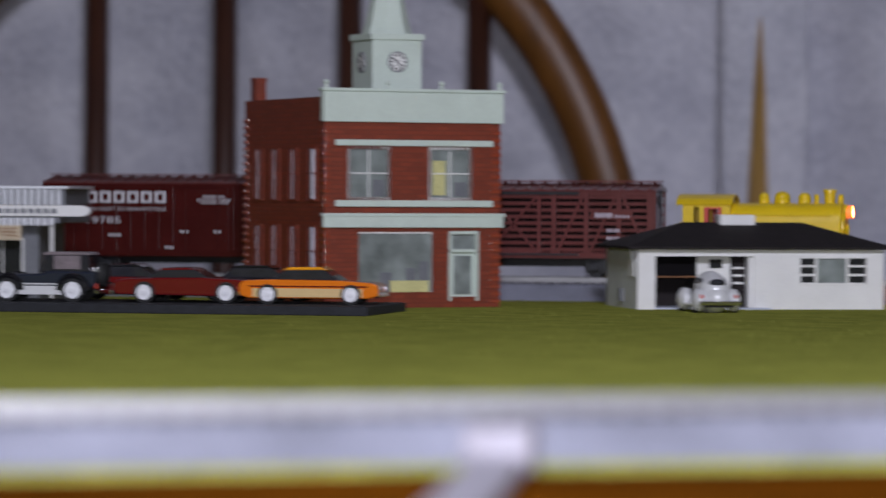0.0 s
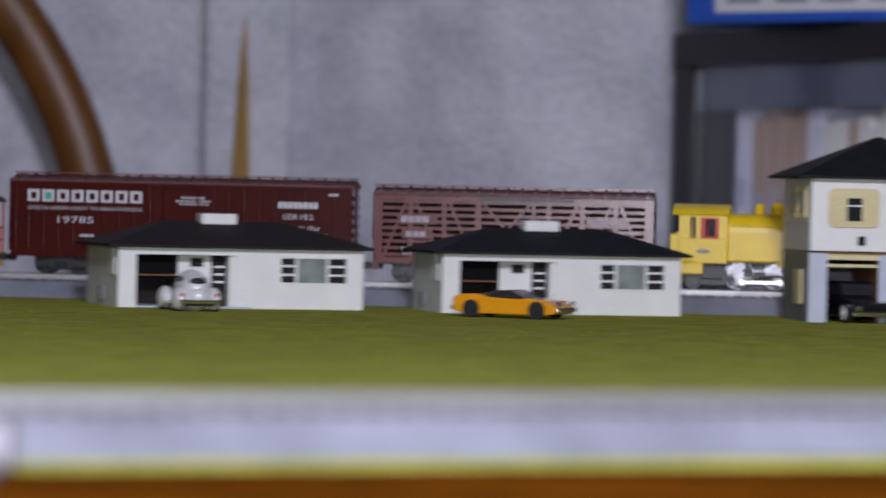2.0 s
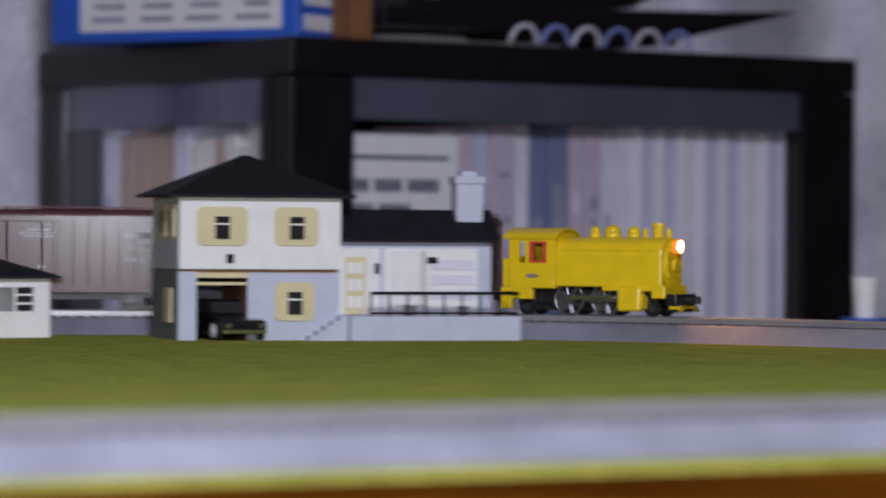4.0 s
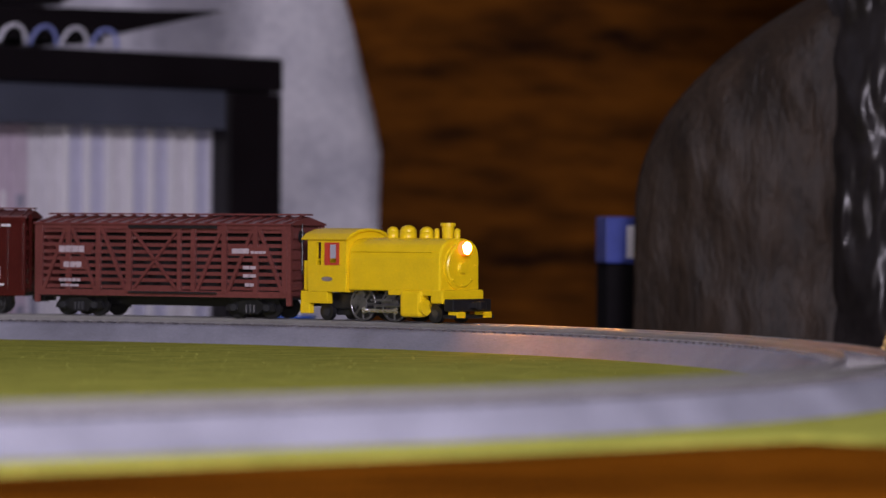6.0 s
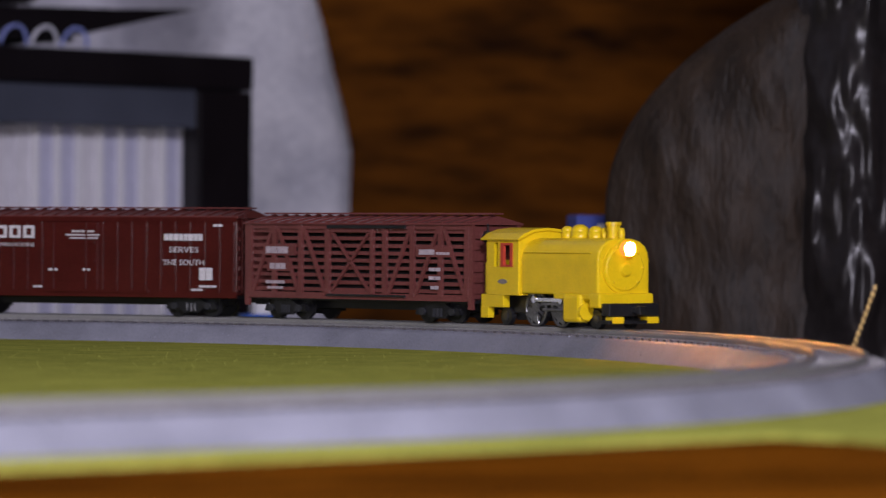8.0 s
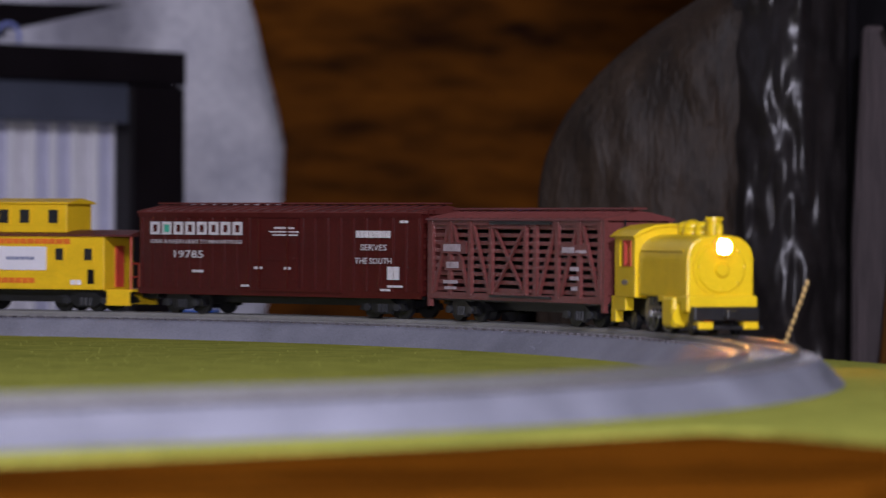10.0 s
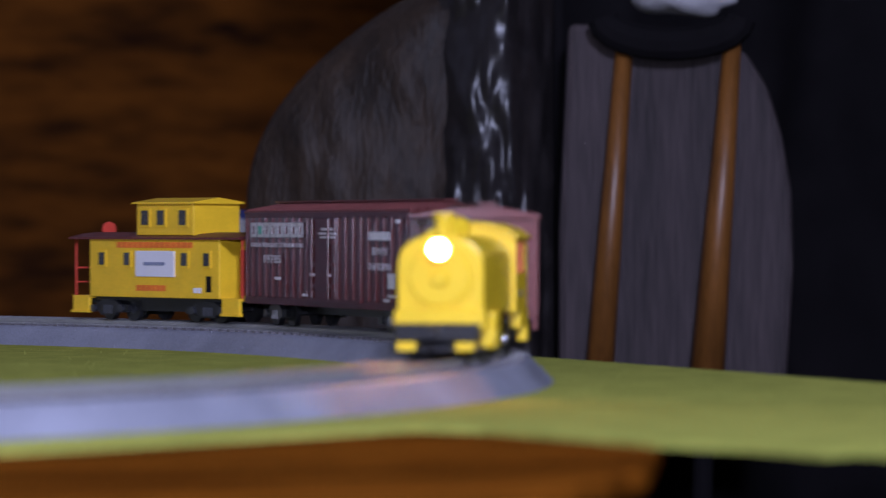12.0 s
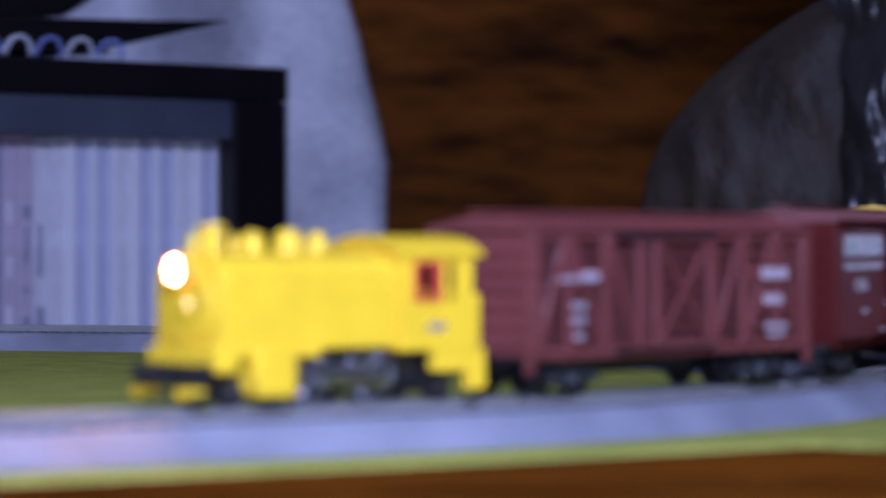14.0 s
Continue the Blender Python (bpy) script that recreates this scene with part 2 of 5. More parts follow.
def text_part(name, words, size, mat, parent, m, depth=0.05, label="", width=None):
    """Raised lettering; size, depth and width in millimetres."""
    cu = bpy.data.curves.new(name, "FONT")
    cu.body, cu.size, cu.extrude, cu.align_x, cu.align_y = words, size, depth, "CENTER", "CENTER"
    cu.resolution_u = 2
    tmp = new(name + "_curve", cu)
    me = bpy.data.meshes.new_from_object(tmp.evaluated_get(bpy.context.evaluated_depsgraph_get()))
    bpy.data.objects.remove(tmp)
    if width:
        w = max(v.co.x for v in me.vertices) - min(v.co.x for v in me.vertices)
        for v in me.vertices:
            v.co.x *= width / w
    me.transform(Matrix.Diagonal((0.001, 0.001, 0.001, 1)) )
    me.name = name
    me.materials.clear()
    me.materials.append(mat)
    ob = new(name, me)
    ob.parent = parent
    ob.matrix_local = m
    if label:
        ob["label"] = label
    return ob


def mm(x, y, z, rx=0, ry=0, rz=0):
    return pose(x / 1000, y / 1000, z / 1000, rx, ry, rz)


# ---- room ----
def wall(name, mat, x0, x1, y0, y1, z0, z1, kind="structure"):
    ob = part(name, box(B(), x0, x1, y0, y1, z0, z1), mat, None, scale=1.0)
    ob["kind"] = kind
    return ob


wall("floor", CARPET, -3.2, 3.2, -2.4, 3.3, -0.05, 0.0)
wall("ceiling", PLASTER, -3.2, 3.2, -2.4, 3.3, 2.4, 2.45)
wall("wall_west", PLASTER, -3.25, -3.2, -2.4, 3.3, 0, 2.4)
wall("wall_east", PANEL, 3.2, 3.25, -2.4, 3.3, 0, 2.4)
wall("wall_south", PLASTER, -3.2, 3.2, -2.45, -2.4, 0, 2.4)
wall("wall_north", PANEL, -3.2, 3.2, 3.3, 3.36, 0, 2.4)

pendant = thing("added_pendant", "unseen white pendant lamp added over the table's edge", "lamp", pose(LAMP[0], LAMP[1] - 0.05, 2.4))
part("cord", rod(B(), (0, 0, -0.78), (0, 0, 0), 0.004), CHARCOAL, pendant, scale=1.0)
part("shade", rod(B(), (0, 0, -0.84), (0, -0.03, -0.74), 0.15, 0.04, 32), WHITE, pendant, scale=1.0)

video = thing("video_light", "small black video light on a stand beside the camera", "lamp", pose(VIDEO[0], VIDEO[1] - 0.028, VIDEO[2]))
part("housing", box(B(), -0.04, 0.04, -0.03, 0.0, -0.022, 0.028, 0.004), CHARCOAL, video, scale=1.0)
part("stem", rod(B(), (0, -0.015, TOP - 0.0015 - VIDEO[2]), (0, -0.015, -0.022), 0.005), CHARCOAL, video, scale=1.0)

# the table: an angled edge at the camera's side, with a clipped corner
TABLE = [(-1.9, -0.22), (-0.9, -0.22), (-0.3, -0.22), (0.02, -0.22), (0.16, 0.52), (0.25, 0.652), (0.325, 0.745), (0.40, 0.90), (0.50, 1.2), (0.52, 2.05), (-1.9, 2.05)]
table = thing("table", "long reddish-brown polished wooden table", "table", pose(0, 0, 0))
part("tabletop", prism(B(), TABLE, TOP - 0.007, TOP - 0.0015, "z", 0.001), WOOD, table, scale=1.0)
part("apron", prism(B(), [(-1.85, -0.15), (-0.02, -0.15), (0.10, 0.55), (0.26, 0.82), (0.42, 1.25), (0.44, 1.99), (-1.85, 1.99)], TOP - 0.07, TOP - 0.007, "z"), CHARCOAL, table, "dark underframe", scale=1.0)
leg = part("leg", prism(B(), [(-0.035, -0.035), (0.035, -0.035), (0.035, 0.035), (-0.035, 0.035)], 0, TOP - 0.07, "z", 0.006), WOOD, table, scale=1.0)
leg.matrix_local = pose(-1.75, -0.1, 0)
for x, y in ((-0.12, 0.1), (0.38, 1.9), (-1.75, 1.9)):
    again("leg", leg, table, pose(x, y, 0))

# the grass mat with its cut front edge
MAT = [(-1.7, -0.05), (-0.9, 0.30), (-0.149, 0.690), (0.0, 0.757), (0.177, 0.828), (0.25, 0.860), (0.325, 0.895), (0.338, 0.88), (0.343, 0.862), (0.352, 0.830), (0.356, 0.812),
       (0.369, 0.788), (0.376, 0.760), (0.386, 0.764), (0.405, 0.728), (0.44, 0.702), (0.49, 0.690), (0.53, 0.668), (0.575, 0.655), (0.59, 0.9), (0.562, 1.07), (0.545, 1.336), (0.50, 1.7), (0.46, 2.02), (-1.7, 2.02)]
grass = part("grass_mat", prism(B(), MAT, TOP - 0.0015, TOP, "z"), GRASS, None, scale=1.0)
tagged(grass, "olive-green flocked grass mat with a ragged cut edge", "grass mat")
bm = B()
rnd = random.Random(4)
for i in range(5000):
    # flock fibres, thickest where the camera comes nearest
    x, y = rnd.uniform(-0.5, 0.58), rnd.uniform(0.62, 1.75)
    if y < 0.765 + 0.46 * x and x < 0.34:
        continue
    if x > 0.33 and y < 0.90 and x < 0.40:
        continue
    if x > 0.54 - 0.12 * max(0, y - 1.3) or y > 1.95:
        continue
    h = rnd.uniform(0.0002, 0.0005)
    a = rnd.uniform(0, 6.28)
    dx, dy = 0.0006 * math.cos(a), 0.0006 * math.sin(a)
    v = [bm.verts.new((x - dx, y - dy, TOP - 0.0002)), bm.verts.new((x + dx, y + dy, TOP - 0.0002)), bm.verts.new((x + dy, y - dx, TOP - 0.0002)), bm.verts.new((x, y, TOP + h))]
    for q in ((0, 1, 3), (1, 2, 3), (2, 0, 3)):
        bm.faces.new([v[k] for k in q])
tufts = part("grass_tufts", bm, TUFT, None, scale=1.0)
tagged(tufts, "short olive flock fibres standing up from the mat", "grass", kind="stuff")

# ---- the track ----
R, XC, YF = 0.4819, -0.0064, 1.8104
YC = YF - R
TURN = math.radians(153.8)
RAIL = TOP + 0.0115


def on_track(s):
    """Place and heading (radians) at s metres along the line; the curve begins at 0."""
    if s < 0:
        return XC + s, YF, 0.0
    a = min(s / R, TURN)
    x, y = XC + R * math.sin(a), YC + R * math.cos(a)
    e = max(0.0, s - R * TURN)
    return x + e * math.cos(a), y - e * math.sin(a), -a


S0, S1 = -1.35, R * TURN + 1.25


def sweep(profile, step=0.02):
    bm = B()
    n = int((S1 - S0) / step)
    rings = []
    for i in range(n + 1):
        x, y, a = on_track(S0 + (S1 - S0) * i / n)
        nx, ny = -math.sin(a), math.cos(a)
        rings.append([bm.verts.new((x + nx * u, y + ny * u, TOP + w)) for u, w in profile])
    k = len(profile)
    for i in range(n):
        for j in range(k):
            bm.faces.new((rings[i][j], rings[i][(j + 1) % k], rings[i + 1][(j + 1) % k], rings[i + 1][j]))
    bm.faces.new(rings[0])
    bm.faces.new(rings[-1][::-1])
    bmesh.ops.recalc_face_normals(bm, faces=bm.faces)
    return bm


track = thing("railway_track", "model railway track on grey moulded roadbed", "railway track", pose(0, 0, 0))
part("roadbed", sweep([(-0.024, 0.0), (-0.0165, 0.0075), (-0.0150, 0.0082), (0.0150, 0.0082), (0.0165, 0.0075), (0.024, 0.0)]), BALLAST, track, scale=1.0)
for side in (-1, 1):
    c = side * 0.0086
    part("rail", sweep([(c - 0.0011, 0.0086), (c - 0.0004, 0.0091), (c - 0.0004, 0.0096), (c - 0.0006, 0.0099), (c - 0.0006, 0.0111), (c - 0.00045, 0.0114), (c - 0.0002, 0.0115),
                        (c + 0.0002, 0.0115), (c + 0.00045, 0.0114), (c + 0.0006, 0.0111), (c + 0.0006, 0.0099), (c + 0.0004, 0.0096), (c + 0.0004, 0.0091), (c + 0.0011, 0.0086)]), STEEL, track, "shiny nickel-silver rail", scale=1.0)
bm = B()
s = S0
while s < S1:
    x, y, a = on_track(s)
    bmesh.ops.create_cube(bm, size=1, matrix=pose(x, y, TOP + 0.0083, 0, 0, math.degrees(a)) @ Matrix.Diagonal((0.0026, 0.029, 0.0014, 1)))
    s += 0.0068
part("sleeper_strip", bm, SLEEPER, track, "black plastic sleepers", scale=1.0, kind="stuff")
bm = B()
for i in range(2600):
    # loose ballast grit on the shoulders
    s = rnd.uniform(-0.6, R * TURN + 0.5)
    x, y, a = on_track(s)
    u = rnd.choice((-1, 1)) * rnd.uniform(0.0155, 0.0235)
    w = 0.0082 * (0.024 - abs(u)) / 0.0085
    r = rnd.uniform(0.0003, 0.0007)
    bmesh.ops.create_cube(bm, size=1, matrix=pose(x - math.sin(a) * u, y + math.cos(a) * u, TOP + min(w, 0.0082), rnd.uniform(0, 90), rnd.uniform(0, 90), 0) @ Matrix.Diagonal((r, r * 1.4, r, 1)))
    if i == 900:
        break
part("ballast_grit", bm, BALLAST, track, "grey grit on the roadbed's shoulders", scale=1.0, kind="stuff")

feeder = thing("power_cable", "flat pale cable running from the track to the table's edge", "cable", pose(-0.140, 0.685, TOP + 0.001, 0, 0, 8))
bm = box(B(), -0.0052, 0.0052, -0.20, 0.0, -0.002, 0.0022, 0.001)
box(bm, -0.0066, 0.0066, -0.012, 0.018, -0.0008, 0.0075, 0.001)
part("ribbon", bm, CABLE, feeder, scale=1.0)

# ---- rolling stock (local x ahead, z up from the rail head) ----
AXLES = []      # (wheelset, radius)
RODS = []       # (side rod, crank radius, x, y, z, wheel radius)


def wheelset(parent, x, r, spokes=False):
    ax = new("wheelset")
    ax.parent = parent
    ax.matrix_local = mm(x, 0, r)
    AXLES.append((ax, r))
    bm = rod(B(), (0, -9.5, 0), (0, 9.5, 0), 1.0, seg=8)
    part("axle", bm, TRAINBLK, ax)
    for side in (-1, 1):
        y = side * 8.2
        bm = B()
        rod(bm, (0, y - 1.2, 0), (0, y + 1.2, 0), r, seg=24)
        part("wheel", bm, TRAINBLK, ax)
        if spokes:
            part("tread", tube([Vector(((r - 0.55) * math.cos(k * math.pi / 14), y + side * 1.1, (r - 0.55) * math.sin(k * math.pi / 14))) for k in range(29)], 0.6, 8), TYREMET, ax, smooth=True)
        bm = B()
        if spokes:
            rod(bm, (0, y + side * 1.2, 0), (0, y + side * 1.9, 0), r * 0.35, seg=12)
            for k in range(8):
                a = k * math.pi / 4
                rod(bm, (r * 0.3 * math.cos(a), y + side * 1.4, r * 0.3 * math.sin(a)), (r * 0.86 * math.cos(a), y + side * 1.4, r * 0.86 * math.sin(a)), 0.55, seg=6)
            box(bm, -r * 0.7, -r * 0.2, y + side * 1.2, y + side * 1.8, -r * 0.6, r * 0.6)
            part("spoke_disc", bm, TYREMET, ax)
        else:
            rod(bm, (0, y + side * 1.0, 0), (0, y + side * 1.5, 0), r * 0.5, seg=12)
            part("hub", bm, JOURNAL, ax)
    return ax


def truck(parent, x):
    """A four-wheel bogie with arched side frames."""
    for dx in (-8.5, 8.5):
        wheelset(parent, x + dx, 5.3)
    bm = box(B(), x - 2, x + 2, -12, 12, 6, 9)
    part("bolster", bm, TRAINBLK, parent)
    for side in (-1, 1):
        y = side * 12.3
        pts = [(x - 13, 4), (x - 10.5, 3.6), (x - 6.5, 4.4), (x - 4, 2.2), (x + 4, 2.2), (x + 6.5, 4.4), (x + 10.5, 3.6), (x + 13, 4), (x + 12, 7), (x + 7, 7.2), (x + 4, 9.2), (x - 4, 9.2), (x - 7, 7.2), (x - 12, 7)]
        part("side_frame", prism(B(), pts, y - 0.9, y + 0.9, "y"), TRAINBLK, parent)
        bm = B()
        for dx in (-8.5, 8.5):
            rod(bm, (x + dx, y, 5.3), (x + dx, y + side * 1.8, 5.3), 1.7, seg=10)
        for dx in (-2, 0, 2):
            rod(bm, (x + dx, y + side * 0.9, 3), (x + dx, y + side * 0.9, 6.8), 0.8, seg=8)
        part("journal_set", bm, JOURNAL, parent)


def coupler(parent, x, side):
    bm = box(B(), x, x + side * 7, -1.3, 1.3, 7, 9.6, 0.3)
    box(bm, x + side * 5, x + side * 8, -2.6, 1.6, 6.4, 10.2, 0.5)
    part("coupler", bm, TRAINBLK, parent)


def bars(name, parent, mat, x0, z0, w, h, y, n=1, gap=0.35, label="", side=-1):
    """Illegible writing: n blocks in a row on a car's side."""
    bm = B()
    step = w / n
    for i in range(n):
        box(bm, x0 + i * step, x0 + (i + 1) * step - (gap if n > 1 else 0), y, y + side * 0.18, z0, z0 + h)
    return part(name, bm, mat, parent, label)


def locomotive():
    L = thing("steam_locomotive", "small yellow plastic saddle-tank steam locomotive with lit headlamp", "locomotive")
    part("frame", box(box(B(), -38, 34, -8, 8, 5.5, 13, 0.5), -30, 18, -6, 6, 2.5, 6), TRAINBLK, L, "black underframe")
    tank = [(-13.4, 14.4), (-13.4, 30), (-12.7, 33.4), (-11, 36), (-8.2, 37.9), (-4, 38.9), (4, 38.9), (8.2, 37.9), (11, 36), (12.7, 33.4), (13.4, 30), (13.4, 14.4)]
    part("saddle_tank", prism(B(), tank, -16.5, 38, "x", 0.9), YELLOW, L, smooth=False)
    bm = rod(B(), (37, 0, 26.0), (38.8, 0, 26.0), 11.2, 10.9, seg=36)
    rod(bm, (38.7, 0, 26.0), (39.4, 0, 26.0), 9.9, 9.2, seg=36)
    part("smokebox", bm, YELLOW, L)
    bm = rod(B(), (39.3, 0, 25.4), (40.6, 0, 25.4), 3.2, 2.4, seg=18)
    for k in range(8):
        a = k * math.pi / 4
        ball(bm, (39.4, 8.9 * math.cos(a), 26.4 + 8.9 * math.sin(a)), 0.6, seg=8)
    part("smokebox_door", bm, YELLOW, L)
    bm = rod(B(), (34, 0, 35.4), (39.6, 0, 34.6), 3.5, 3.7, seg=20)
    part("headlamp", bm, YELLOW, L)
    bm = B()
    for r in (3.2, 2.75):
        bmesh.ops.create_cone(bm, cap_ends=False, segments=24, radius1=r, radius2=r, depth=3.0, matrix=Matrix.Translation((40.9, 0, 34.5)) @ pose(0, 0, 0, 0, 90, 0))
    part("amber_lens", bm, LENSGLOW, L, "amber headlamp lens rim")
    part("headlamp_bulb", rod(B(), (40.6, 0, 34.5), (41.9, 0, 34.5), 2.9, 2.6, 20), GLOW, L, "glowing warm headlamp bulb")
    bm = rod(B(), (31, 0, 37), (31, 0, 45.0), 2.5, 2.9, seg=18)
    rod(bm, (31, 0, 44.6), (31, 0, 46.0), 3.5, 3.3, seg=18)
    part("chimney", bm, YELLOW, L)
    for x, r, h in ((36.4, 1.5, 42.5), (24.5, 1.3, 42.6), (18.5, 3.4, 41.8), (7.5, 4.2, 41.9), (-1.5, 2.8, 42.2)):
        bm = rod(B(), (x, 0, 37), (x, 0, h), r, r * 0.92, seg=18)
        ball(bm, (x, 0, h), r * 0.92, 0.8, seg=18)
        part("steam_dome" if r > 2 else "whistle", bm, YELLOW, L, smooth=True)
    for side in (-1, 1):
        bm = rod(B(), (-14, side * 13.1, 32.6), (33, side * 13.1, 32.6), 0.4, seg=8)
        part("handrail", bm, YELLOW, L)
    # the cab: walls with window openings, roof, bunker
    for side in (-1, 1):
        y0, y1 = sorted((side * 13.4, side * 14.8))
        bm = B()
        box(bm, -40, -16.6, y0, y1, 13.5, 26.0, 0.2)
        for p, q in ((-40, -34.6), (-31.8, -29.4), (-20.6, -16.6)):
            box(bm, p, q, y0, y1, 26, 39.2)
        for p, q in ((-34.6, -31.8), (-29.4, -20.6)):
            box(bm, p, q, y0, y1, 36.6, 39.2)
        part("cab_side", bm, YELLOW, L)
        bm = B()
        for p, q in ((-29.4, -27.2), (-22.4, -20.6)):
            box(bm, p, q, side * 13.8, side * 15.2, 26, 36.6)
        box(bm, -27.2, -22.4, side * 13.8, side * 15.1, 26, 27.0)
        box(bm, -27.2, -22.4, side * 13.8, side * 15.1, 35.6, 36.6)
        part("window_frame", bm, WINRED, L, "red cab window frame")
        bm = rod(B(), (-28, side * 14.7, 19.5), (-28, side * 15.0, 19.5), 2.6, seg=18)
        bmesh.ops.scale(bm, vec=(1.3, 1, 0.42), space=Matrix.Translation((28, 0, -19.5)), verts=bm.verts)
        part("emblem", bm, JEEPTOP, L, "small grey emblem")
    part("cab_front", prism(B(), [(-13.4, 13.5), (13.4, 13.5), (13.4, 39.2), (7, 41.7), (0, 42.5), (-7, 41.7), (-13.4, 39.2)], -18, -16.4, "x"), YELLOW, L)
    bm = box(B(), -40, -38.6, -13.4, 13.4, 13.5, 27)
    box(bm, -40, -38.6, -13.4, -9.5, 27, 39.2)
    box(bm, -40, -38.6, 9.5, 13.4, 27, 39.2)
    part("cab_back", bm, YELLOW, L)
    roof = [(-16, 38.2), (-12.6, 40.8), (-7, 42.7), (0, 43.4), (7, 42.7), (12.6, 40.8), (16, 38.2), (15.6, 37.6), (7, 41.4), (0, 42.2), (-7, 41.4), (-15.6, 37.6)]
    part("cab_roof", prism(B(), roof, -43.2, -15.4, "x", 0.15), YELLOW, L)
    part("bunker", box(box(B(), -44.5, -38, -12.6, 12.6, 14, 28, 0.5), -42, -36, -10, 10, 28, 29), YELLOW, L)
    for side in (-1, 1):
        bm = box(B(), -44.4, -28, side * 11, side * 14.6, 8, 13.8, 0.3)
        box(bm, -44.4, -38.8, side * 11.5, side * 14.8, 3.2, 8.4, 0.3)
        part("cab_step", bm, YELLOW, L)
    bm = B()
    box(bm, 8, 38.6, -14, 14, 12.6, 15.0, 0.3)
    box(bm, 33, 40.2, -14.2, 14.2, 9.0, 15.4, 0.8)
    part("running_board", bm, YELLOW, L)
    for side in (-1, 1):
        bm = B()
        y0, y1 = sorted((side * 9, side * 15.6))
        box(bm, 16, 28.4, y0, y1, 2.6, 15, 1.6)
        rod(bm, (27.6, side * 12.3, 7.2), (29.4, side * 12.3, 7.2), 3.6, seg=18)
        part("cylinder", bm, YELLOW, L)
        bm = rod(B(), (17, side * 12.6, 7.6), (-1, side * 12.6, 7.6), 0.7, seg=8)
        box(bm, -4, 9, side * 11.7, side * 12.1, 9.6, 10.6)
        part("piston_rod", bm, TYREMET, L)
    bm = B()
    box(bm, 40, 45.5, -13, 13, 5.6, 11.2, 0.6)
    box(bm, 40.5, 46.5, -14, 14, 2.4, 4.0, 0.3)
    for y in (-10, 10):
        box(bm, 42, 45, y - 1, y + 1, 3, 8)
    part("pilot", bm, TRAINBLK, L, "black front footboard")
    coupler(L, 44.5, 1)
    coupler(L, -44, -1)
    bm = B()
    for side in (-1, 1):
        box(bm, 41.5, 46.8, side * 6, side * 12, 2.6, 5.4, 0.3)
    part("footboard_step", bm, YELLOW, L)
    for x in (8.0, -10.8):
        wheelset(L, x, 7.8, True)
    for x in (32.0, -33):
        wheelset(L, x, 4.0)
    for side in (-1, 1):
        bm = box(B(), -10.8, 8.0, side * 10.9, side * 11.8, -0.9, 0.9, 0.2)
        for x in (-10.8, 8.0):
            rod(bm, (x, side * 10.4, 0), (x, side * 12.1, 0), 1.5, seg=12)
        rd = part("side_rod", bm, CHROME, L, "bright side rod")
        RODS.append((rd, 4.0, 7.8))
    return L


